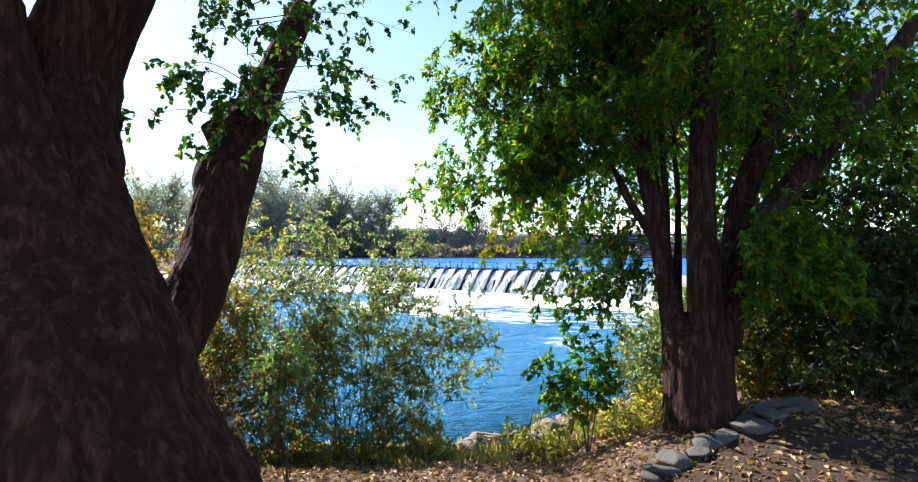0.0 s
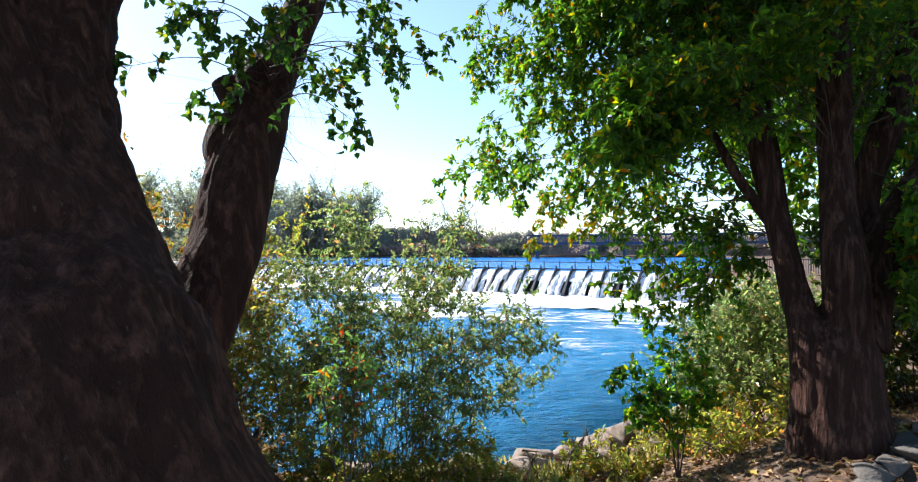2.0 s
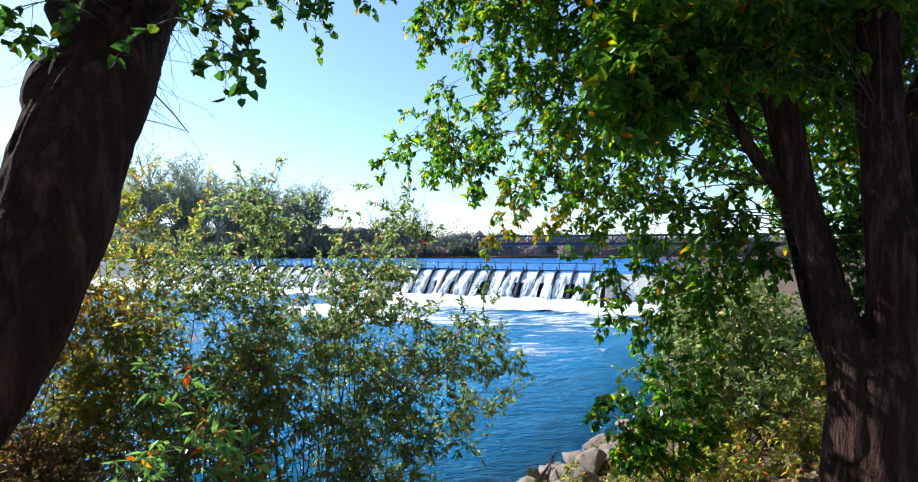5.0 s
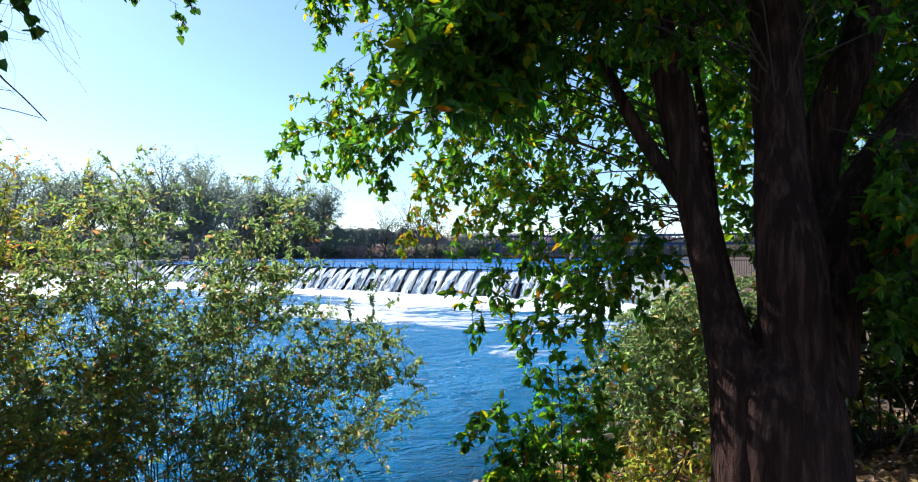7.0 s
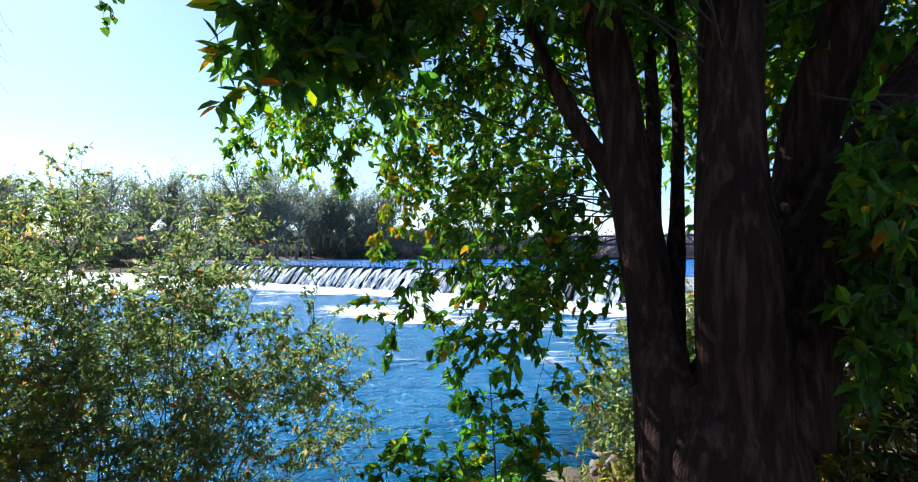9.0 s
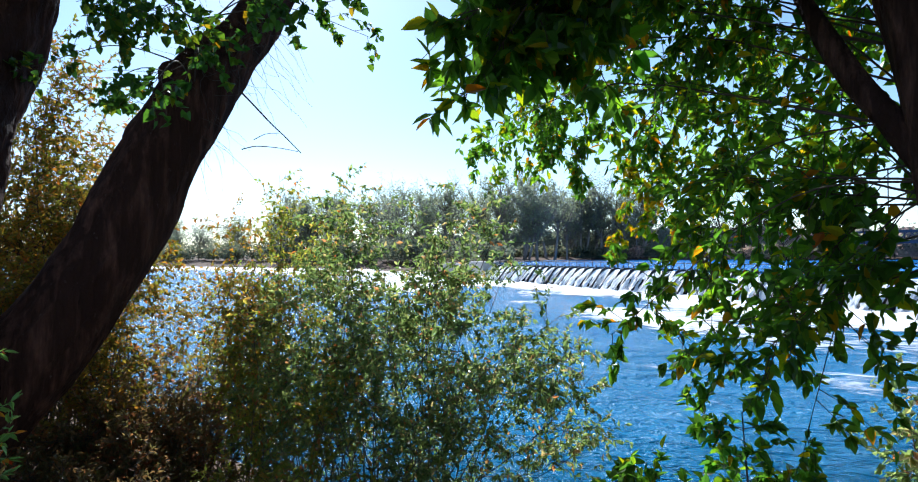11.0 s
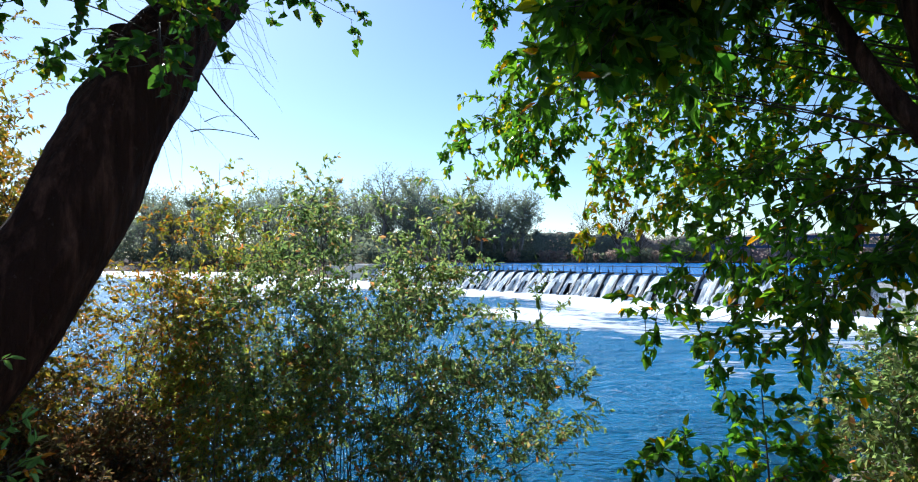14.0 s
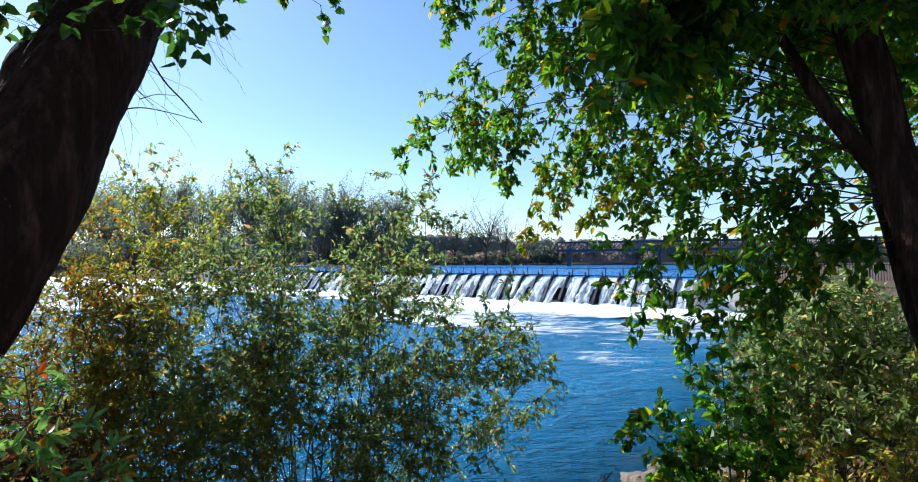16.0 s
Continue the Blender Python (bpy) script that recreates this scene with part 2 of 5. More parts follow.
def foam_material(name, low, high, scale, stretch, translucent, relief=0.08):
    """White water with ragged gaps; the vertex weight 'cover' says how closed it is."""
    k = Mat(name)
    cover = k.add("ShaderNodeVertexColor")
    cover.layer_name = "cover"
    n = k.noise(scale, 6.0, 0.65, k.scaled(*stretch), 1.0)
    f = k.math("ADD", n, k.math("SUBTRACT", cover.outputs["Color"], 0.5))
    a = k.ramp(f, (low, (0, 0, 0)), (high, (1, 1, 1)))
    k.color(k.mix(k.noise(scale * 4, 3.0), (0.85, 0.88, 0.9), (0.95, 0.96, 0.97))).rough(0.6, 0.3)
    k.bump(k.noise(scale * 2.5, 5.0, 0.7), 0.6, relief)
    tr = k.add("ShaderNodeBsdfTransparent")
    through_light = k.add("ShaderNodeBsdfTranslucent")
    through_light.inputs["Color"].default_value = (0.97, 0.98, 0.99, 1)
    body = k.add("ShaderNodeMixShader", Fac=translucent)
    k.link(k.b.outputs[0], body.inputs[1])
    k.link(through_light.outputs[0], body.inputs[2])
    ms = k.add("ShaderNodeMixShader")
    k.link(a, ms.inputs[0])
    k.link(tr.outputs[0], ms.inputs[1])
    k.link(body.outputs[0], ms.inputs[2])
    k.link(ms.outputs[0], k.out.inputs["Surface"])
    return k.m


GROUND = ground_material()
WATER_LOW = water_material("river_water", (0.012, 0.2, 0.42), 1.0, 0.3)
WATER_UP = water_material("pool_water", (0.002, 0.12, 0.36), 0.8, 0.0)
FOAM = foam_material("river_foam", 0.44, 0.74, 0.9, (0.6, 1.7, 1.0), 0.0)
FALL = foam_material("falling_water", 0.45, 0.66, 4.2, (3.2, 3.2, 0.25), 0.15, 0.2)


# ---- mesh helpers ----
def empty(name, at, label, category, group="", kind=""):
    ob = new(name)
    ob.empty_display_size = 0.2
    ob.location = at
    return tagged(ob, label, category, group, kind)


def link_mesh(name, me, material, parent=None, label=""):
    me.materials.append(material)
    ob = new(name, me)
    if parent is not None:
        ob.parent = parent
        base = Vector(parent.location)
        up = parent.parent
        while up is not None:
            base += Vector(up.location)
            up = up.parent
        ob.location = -base
    if label:
        ob["label"] = label
    return ob


def from_arrays(name, v, f, material, parent=None, label="", smooth=False):
    """One mesh out of world-space points and faces."""
    me = bpy.data.meshes.new(name)
    me.from_pydata([tuple(p) for p in v] if not isinstance(v, np.ndarray) else v.tolist(), [], f if isinstance(f, list) else f.tolist())
    if smooth:
        me.polygons.foreach_set("use_smooth", [True] * len(me.polygons))
    me.update()
    return link_mesh(name, me, material, parent, label)


def part(name, bm, material, parent=None, label="", smooth=False):
    me = bpy.data.meshes.new(name)
    bm.to_mesh(me)
    bm.free()
    if smooth:
        me.polygons.foreach_set("use_smooth", [True] * len(me.polygons))
    return link_mesh(name, me, material, parent, label)


def box_bm(bm, m, sx, sy, sz, bevel=0.0):
    """A bevelled box with its base at the pose m."""
    g = bmesh.ops.create_cube(bm, size=1.0)
    bmesh.ops.scale(bm, vec=(sx, sy, sz), verts=g["verts"])
    bmesh.ops.translate(bm, vec=(0, 0, sz / 2), verts=g["verts"])
    if bevel:
        edges = list({e for v in g["verts"] for e in v.link_edges})
        r = bmesh.ops.bevel(bm, geom=edges, offset=bevel, segments=1, affect="EDGES", profile=0.5)
        verts = list({v for f in r["faces"] for v in f.verts} | {v for v in g["verts"] if v.is_valid})
    else:
        verts = g["verts"]
    bmesh.ops.transform(bm, matrix=m, verts=verts)


def smooth_path(pts, n):
    """A Catmull-Rom line through the points."""
    p = np.array(pts, float)
    p = np.vstack([2 * p[0] - p[1], p, 2 * p[-1] - p[-2]])
    out = []
    for u in np.linspace(0, len(pts) - 1, n):
        i = min(int(u), len(pts) - 2)
        s = u - i
        a, b, c, d = p[i], p[i + 1], p[i + 2], p[i + 3]
        out.append(0.5 * (2 * b + (c - a) * s + (2 * a - 5 * b + 4 * c - d) * s * s + (3 * b - a - 3 * c + d) * s ** 3))
    return np.array(out)


def cross(a, b):
    return np.stack([a[..., 1] * b[..., 2] - a[..., 2] * b[..., 1], a[..., 2] * b[..., 0] - a[..., 0] * b[..., 2], a[..., 0] * b[..., 1] - a[..., 1] * b[..., 0]], -1)


def unit(a):
    return a / (np.sqrt((a * a).sum(-1))[..., None] + 1e-9)


class Wood:
    """Gathers tubes into one mesh."""

    def __init__(self):
        self.v, self.f, self.n = [], [], 0

    def tube(self, path, radii, sides=6, rough=0.0, furrow=0.0, seed=0):
        path = np.asarray(path, float)
        m = len(path)
        radii = np.interp(np.arange(m) / (m - 1), np.arange(len(radii)) / (len(radii) - 1), radii)
        tan = np.empty_like(path)
        tan[1:-1] = path[2:] - path[:-2]
        tan[0], tan[-1] = path[1] - path[0], path[-1] - path[-2]
        tan = unit(tan)
        side = unit(cross(tan, np.array([0.31, 0.95, 0.05])))
        other = cross(tan, side)
        ang = np.arange(sides) * (2 * math.pi / sides)
        if not rough and not furrow:
            ring = side[:, None] * np.cos(ang)[None, :, None] + other[:, None] * np.sin(ang)[None, :, None]
            self.v.append((path[:, None] + ring * radii[:, None, None]).reshape(-1, 3))
            self.close(m, sides)
            return
        length = np.concatenate([[0], np.cumsum(np.linalg.norm(np.diff(path, axis=0), axis=1))])
        pts = []
        for i in range(m):
            for a in ang:
                r = radii[i]
                if rough or furrow:
                    d = Vector((math.cos(a) * r, math.sin(a) * r, 0))
                    r *= 1 + rough * noise.noise(Vector((d.x * 2.2 + seed, d.y * 2.2, length[i] * 1.3)))
                    if furrow:
                        q = Vector((d.x * 8 + seed, d.y * 8, length[i] * 1.6))
                        r += furrow * (1 - 2.2 * abs(noise.noise(q))) + furrow * 0.5 * noise.noise(q * 2.7)
                pts.append(path[i] + side[i] * math.cos(a) * r + other[i] * math.sin(a) * r)
        self.v.append(np.array(pts))
        self.close(m, sides)

    def close(self, m, sides):
        for i in range(m - 1):
            for j in range(sides):
                k = (j + 1) % sides
                a = self.n + i * sides
                self.f.append((a + j, a + k, a + sides + k, a + sides + j))
        if sides > 3:
            self.f.append(tuple(self.n + (m - 1) * sides + j for j in range(sides)))
            self.f.append(tuple(self.n + j for j in reversed(range(sides))))
        self.n += m * sides

    def make(self, name, material, parent, label="", smooth=True):
        return from_arrays(name, np.concatenate(self.v), self.f, material, parent, label, smooth)


LEAF_SHAPES = {  # outline in leaf lengths: along, across
    "ovate": ((0, 0), (0.25, 0.32), (0.62, 0.26), (1, 0), (0.62, -0.26), (0.25, -0.32)),
    "ash": ((0, 0), (0.28, 0.26), (0.66, 0.2), (1, 0), (0.66, -0.2), (0.28, -0.26)),
    "slim": ((0, 0), (0.45, 0.23), (1, 0), (0.45, -0.23)),
    "broad": ((0, 0), (0.42, 0.3), (1, 0), (0.42, -0.3)),
    "willow": ((0, 0), (0.3, 0.17), (0.65, 0.14), (1, 0), (0.65, -0.14), (0.3, -0.17)),
    "lance": ((0, 0), (0.3, 0.12), (0.65, 0.1), (1, 0), (0.65, -0.1), (0.3, -0.12)),
    "delta": ((0, 0), (0.12, 0.42), (0.55, 0.34), (1, 0), (0.55, -0.34), (0.12, -0.42)),
}


def leaf_arrays(p, d, size, shape, rnd, fold=0.35):
    """Folded leaves at points p, pointing along d."""
    p, d = np.asarray(p), np.asarray(d)
    n = len(p)
    d = d / (np.linalg.norm(d, axis=1)[:, None] + 1e-9)
    w = np.cross(d, rnd.normal(size=(n, 3)) * 0.7 + np.array([0, 0, 1.0]))
    w /= np.linalg.norm(w, axis=1)[:, None] + 1e-9
    up = np.cross(w, d)
    s = (size * rnd.uniform(0.65, 1.25, n))[:, None]
    k = len(LEAF_SHAPES[shape])
    out = np.empty((n, k, 3))
    for i, (a, b) in enumerate(LEAF_SHAPES[shape]):
        out[:, i] = p + d * s * a + w * s * b + up * s * (abs(b) * fold - 0.18 * a * a)
    sides = np.array([[0, 1, 2, 3], [0, 3, 4, 5]] if k == 6 else [[0, 1, 2], [0, 2, 3]])
    faces = (np.arange(n) * k)[:, None, None] + sides[None]
    return out.reshape(-1, 3), faces.reshape(-1, sides.shape[1])


def quad_leaves(p, size, rnd):
    """Small diamond leaf clumps for far crowns, one face each."""
    n = len(p)
    a = rnd.normal(size=(n, 3))
    a /= np.linalg.norm(a, axis=1)[:, None]
    w = np.cross(a, rnd.normal(size=(n, 3)))
    w /= np.linalg.norm(w, axis=1)[:, None]
    s = (size * rnd.uniform(0.5, 1.3, n))[:, None]
    v = np.stack([p - a * s * 0.5, p + w * s * 0.35, p + a * s * 0.5, p - w * s * 0.35], 1)
    return v.reshape(-1, 3), (np.arange(n) * 4)[:, None] + np.arange(4)[None]


class Foliage:
    """Twigs with leaves, gathered into one wood mesh and one leaf mesh."""

    def __init__(self, seed):
        self.rnd = np.random.default_rng(seed)
        self.wood = Wood()
        self.p, self.d = [], []

    def twig(self, start, way, length, droop, count, radius=0.004, spread=0.7, bare=False, gap=0.15, wander=0.12):
        r = self.rnd
        way = np.asarray(way, float)
        way = unit(way)
        steps = 8 if bare else 4
        jitter = r.normal(size=(steps, 3)) * wander
        jitter[:, 2] -= droop
        ways = unit(way + np.cumsum(jitter, 0))
        start = np.asarray(start, float)
        pts = np.vstack([start[None], start + np.cumsum(ways, 0) * (length / steps)])
        self.wood.tube(pts if bare else pts[::2], (radius, radius * 0.35), 3)
        if not bare:
            u = gap + (1.0 - gap) * r.random(count) ** 0.7
            idx = np.minimum((u * steps).astype(int), steps - 1)
            fr = (u * steps - idx)[:, None]
            base = pts[idx] * (1 - fr) + pts[idx + 1] * fr
            along = pts[idx + 1] - pts[idx]
            along = unit(along)
            d = along * 0.6 + r.normal(size=(count, 3)) * spread + np.array([0, 0, -0.25])
            self.p.append(base)
            self.d.append(d)
        return pts

    def bough(self, pts, radius, twigs, length, droop, count, start=0.25, spread=0.7, out=0.9, samples=14, up=0.0, second=2, taper=0.45):
        """A limb along pts, with twigs of two orders and their leaves."""
        r = self.rnd
        path = smooth_path(pts, samples)
        self.wood.tube(path, (radius, radius * 0.25), 5)
        tan = np.gradient(path, axis=0)
        for _ in range(twigs):
            u = start + (1 - start) * r.random() ** 0.65
            i = min(int(u * (samples - 1)), samples - 2)
            t = tan[i] / (np.linalg.norm(tan[i]) + 1e-9)
            rand = r.normal(size=3)
            rand -= t * (rand @ t)
            rand /= np.linalg.norm(rand) + 1e-9
            way = t * 0.5 + rand * out + np.array([0, 0, up])
            L = length * r.uniform(0.5, 1.25) * (1.2 - taper * u)
            tw = self.twig(path[i] + (path[i + 1] - path[i]) * r.random(), way, L, droop, count, max(0.003, radius * 0.22), spread)
            for _ in range(second):
                j = r.integers(1, 4)
                rand2 = r.normal(size=3)
                self.twig(tw[j], (tw[j] - tw[j - 1]) / (np.linalg.norm(tw[j] - tw[j - 1]) + 1e-9) * 0.6 + rand2 * 0.55,
                          L * 0.5, droop, max(3, int(count * 0.6)), 0.003, spread)
        return path

    def single_leaves(self, p, d, size, shape, parent, material):
        """Leaves that are objects of their own, on a few shared meshes."""
        r = self.rnd
        shared = []
        for k in range(5):
            v, f = leaf_arrays(np.zeros((1, 3)), np.array([[1.0, 0, 0]]), size, shape, np.random.default_rng(k), 0.25 + 0.08 * k)
            me = bpy.data.meshes.new("leaf")
            me.from_pydata(v.tolist(), [], f.tolist())
            me.materials.append(material)
            shared.append(me)
        base = Vector(parent.location)
        for i in range(len(p)):
            ob = new("leaf", shared[int(r.integers(5))])
            ob.parent = parent
            turn = Vector(d[i]).to_track_quat("X", "Z").to_matrix().to_4x4() @ Matrix.Rotation(r.normal() * 0.7, 4, "X")
            ob.matrix_basis = Matrix.Translation(Vector(p[i]) - base) @ turn

    def make(self, parent, wood_mat, leaf_mat, size, shape, twig_name="branchwork", leaf_name="foliage", pick=None, single=None):
        if self.wood.n:
            tagged(self.wood.make(twig_name, wood_mat, parent), kind="stuff")
        if self.p:
            p, d = np.concatenate(self.p), np.concatenate(self.d)
            if pick is not None:
                idx = np.where(pick(p))[0]
                idx = idx[np.linspace(0, len(idx) - 1, min(280, len(idx))).astype(int)]
                self.single_leaves(p[idx], d[idx], size, shape, parent, single)
                keep = np.ones(len(p), bool)
                keep[idx] = False
                p, d = p[keep], d[keep]
            if len(p):
                v, f = leaf_arrays(p, d, size, shape, self.rnd)
                tagged(from_arrays(leaf_name, v, f, leaf_mat, parent), kind="stuff")


# ---- ground and water ----
WATER_Z, POOL_Z = -2.0, -0.06
SHORE_X = (-400, -60, -8, -1, 0.7, 2, 4, 7, 10, 14, 17, 20, 26, 45, 80, 400)
SHORE_Y = (40, 17, 10.0, 9.7, 10.0, 11.2, 12.8, 16.5, 22, 30, 36, 42, 50, 90, 150, 400)
WEIR_R, WEIR_L = np.array((17.8, 37.4)), np.array((-31.0, 73.0))
WEIR_ALONG = (WEIR_L - WEIR_R) / np.linalg.norm(WEIR_L - WEIR_R)
WEIR_DOWN = np.array((-WEIR_ALONG[1], WEIR_ALONG[0]))
if WEIR_DOWN[1] > 0:
    WEIR_DOWN = -WEIR_DOWN


def ground_z(x, y):
    x, y = np.asarray(x, float), np.asarray(y, float)
    ys = np.interp(x, SHORE_X, SHORE_Y)
    slope = (np.interp(x + 0.5, SHORE_X, SHORE_Y) - np.interp(x - 0.5, SHORE_X, SHORE_Y))
    d = (ys - y) / np.sqrt(1 + slope ** 2)
    near = np.interp(d, (-40, -8, -2, 0, 0.7, 2.2, 4.0, 5.5, 7.5, 9.5, 40), (-4.2, -3.4, -2.5, -2.08, -1.75, -1.35, -0.78, -0.42, -0.15, 0.0, 0.15))
    near = near + 0.32 * np.exp(-((x - 3.1) ** 2 / 3.2 + (y - 5.8) ** 2 / 1.1)) + 0.5 * np.exp(-((x - 5.5) ** 2 / 6.0 + (y - 7.2) ** 2 / 3.0))
    bank = np.clip((x - 17.4) / 1.2, 0, 1) * np.clip((y - 30.5) / 2.0, 0, 1) * (d > -1.2)
    near = np.maximum(near, -2.3 + 2.35 * bank)
    yl = np.interp(x, (-400, -130, -60, -38, -31), (118, 122, 104, 84, 74))
    d2 = np.minimum(y - yl, (-30 - (y - 74) * 0.15 - x) * 0.9)
    left = np.interp(d2, (-30, -4, 0, 5, 40), (-4.2, -3.2, -2.0, 0.2, 1.0))
    d3 = y - (152 + 0.02 * x)
    far = np.interp(d3, (-40, -4, 0, 6, 80), (-4.2, -2.0, -0.1, 0.8, 2.0))
    return np.maximum(np.maximum(near, left), far)


def rumple(x, y):
    return 0.05 * noise.noise(Vector((x * 0.9, y * 0.9, 0))) + 0.02 * noise.noise(Vector((x * 3.1, y * 3.1, 4)))


def ground_height(x, y):
    return float(ground_z(x, y)) + rumple(x, y)


def stretch_axis(fine_lo, fine_hi, step, lo, hi):
    """Grid lines: even inside the fine stretch, ever wider outside."""
    mid = list(np.arange(fine_lo, fine_hi + 1e-6, step))
    a, s = [], step
    while mid[-1] + sum(a) < hi:
        s *= 1.18
        a.append(s)
    up = list(fine_hi + np.cumsum(a))
    b, s = [], step
    while fine_lo - sum(b) > lo:
        s *= 1.18
        b.append(s)
    down = list((fine_lo - np.cumsum(b))[::-1])
    return np.array(down + mid + up)


def build_ground():
    gx, gy = stretch_axis(-9, 14, 0.14, -1500, 1500), stretch_axis(-1, 14, 0.14, -400, 2500)
    xx, yy = np.meshgrid(gx, gy)
    zz = ground_z(xx, yy)
    v = [(x, y, z + rumple(x, y)) for x, y, z in zip(xx.ravel(), yy.ravel(), zz.ravel())]
    n = len(gx)
    f = [(j * n + i, j * n + i + 1, (j + 1) * n + i + 1, (j + 1) * n + i) for j in range(len(gy) - 1) for i in range(n - 1)]
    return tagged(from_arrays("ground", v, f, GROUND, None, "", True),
                  "earth river bank covered in dry fallen leaves", "ground", kind="structure")


build_ground()


def build_water():
    r0 = WEIR_R - WEIR_ALONG * 1.2
    l0 = WEIR_L + WEIR_ALONG * 8
    low = [(*(l0), WATER_Z), (*(r0), WATER_Z), (20, 25, WATER_Z), (14, 5, WATER_Z), (-30, 5, WATER_Z), (-400, 5, WATER_Z), (-400, 140, WATER_Z), (-60, 140, WATER_Z)]
    tagged(from_arrays("water", low, [tuple(range(len(low)))], WATER_LOW), "clear blue rippling river water", "river", kind="structure")
    up = [(*(l0 - WEIR_DOWN * 0.25), POOL_Z), (-60, 170, POOL_Z), (300, 200, POOL_Z), (200, 60, POOL_Z), (60, 60, POOL_Z), (22, 42, POOL_Z), (*(r0 - WEIR_DOWN * 0.25), POOL_Z)]
    tagged(from_arrays("water_pool", up, [tuple(reversed(range(len(up))))], WATER_UP), "calm blue water held back above the weir", "river", kind="structure")


build_water()


def build_foam():
    """The white water below the weir: a lumpy sheet that thins out downstream."""
    na, nd = 150, 120
    length = np.linalg.norm(WEIR_L - WEIR_R)
    v, cover = [], []
    for i in range(na):
        a = -1.0 + (length + 6.0) * i / (na - 1)
        reach = 13.5 + 3.5 * math.sin(a * 0.13 + 0.8) + 2.5 * noise.noise(Vector((a * 0.25, 3, 0)))
        for j in range(nd):
            s = (j / (nd - 1)) ** 1.2
            p = WEIR_R + WEIR_ALONG * a + WEIR_DOWN * (0.9 + s * reach * 2.0)
            lump = 0.22 * (1 - s) ** 2 * (0.4 + noise.noise(Vector((p[0] * 0.9, p[1] * 0.9, 0)))) + 0.05 * noise.noise(Vector((p[0] * 3, p[1] * 3, 1)))
            v.append((p[0], p[1], WATER_Z + 0.02 + max(0, lump)))
            patch = noise.noise(Vector((a * 0.09, s * reach * 0.33, 7))) + 0.5 * noise.noise(Vector((a * 0.25, s * reach * 0.8, 3)))
            even = float(np.interp(s * 2, (0, 0.45, 0.7, 0.95, 1.4, 2.0), (1.0, 0.82, 0.55, 0.4, 0.27, 0.0)))
            cover.append(min(1.0, max(0.0, even + patch * 0.42 * min(1.0, max(0.0, s * 2 - 0.3) * 2.5))))
    f = [(i * nd + j, i * nd + j + 1, (i + 1) * nd + j + 1, (i + 1) * nd + j) for i in range(na - 1) for j in range(nd - 1)]
    ob = from_arrays("river_foam", v, f, FOAM, None, "", True)
    col = ob.data.color_attributes.new("cover", "FLOAT_COLOR", "POINT")
    col.data.foreach_set("color", np.repeat(np.array(cover)[:, None], 4, 1).ravel())
    tagged(ob, "white churning foam on the river below the weir", "foam", kind="stuff")


build_foam()


def build_glitter_sheet():
    """Thin white sheet along the far left bank, below the weir's far end: painted sun glitter."""
    na, nd = 90, 40
    v, cover = [], []
    for i in range(na):
        x = -26.0 - 150.0 * (i / (na - 1)) ** 1.4
        edge = float(np.interp(x, (-400, -130, -60, -38, -31, -26), (118, 122, 104, 84, 74, 69.5)))
        for j in range(nd):
            s = j / (nd - 1)
            y = edge - 1.0 - s * (42 + 8 * noise.noise(Vector((x * 0.05, 2, 0))))
            v.append((x, y, WATER_Z + 0.05 + 0.06 * noise.noise(Vector((x * 0.5, y * 0.5, 0))) + 0.03))
            cover.append(float(np.interp(s, (0, 0.3, 0.75, 1), (0.85, 0.74, 0.55, 0.15))))
    f = [(i * nd + j, (i + 1) * nd + j, (i + 1) * nd + j + 1, i * nd + j + 1) for i in range(na - 1) for j in range(nd - 1)]
    ob = from_arrays("river_rapids", v, f, FOAM, None, "", True)
    col = ob.data.color_attributes.new("cover", "FLOAT_COLOR", "POINT")
    col.data.foreach_set("color", np.repeat(np.array(cover)[:, None], 4, 1).ravel())
    tagged(ob, "broken white sheet for the sun's glitter along the far bank", "foam", kind="stuff")


build_glitter_sheet()


# ---- weir ----
BAY = 1.36


def weir_point(a, down, z):
    p = WEIR_R + WEIR_ALONG * a + WEIR_DOWN * down
    return (p[0], p[1], z)


def weir_pose(a, down, z):
    p = WEIR_R + WEIR_ALONG * a + WEIR_DOWN * down
    return pose(p[0], p[1], z, 0, 0, math.degrees(math.atan2(WEIR_ALONG[1], WEIR_ALONG[0])))


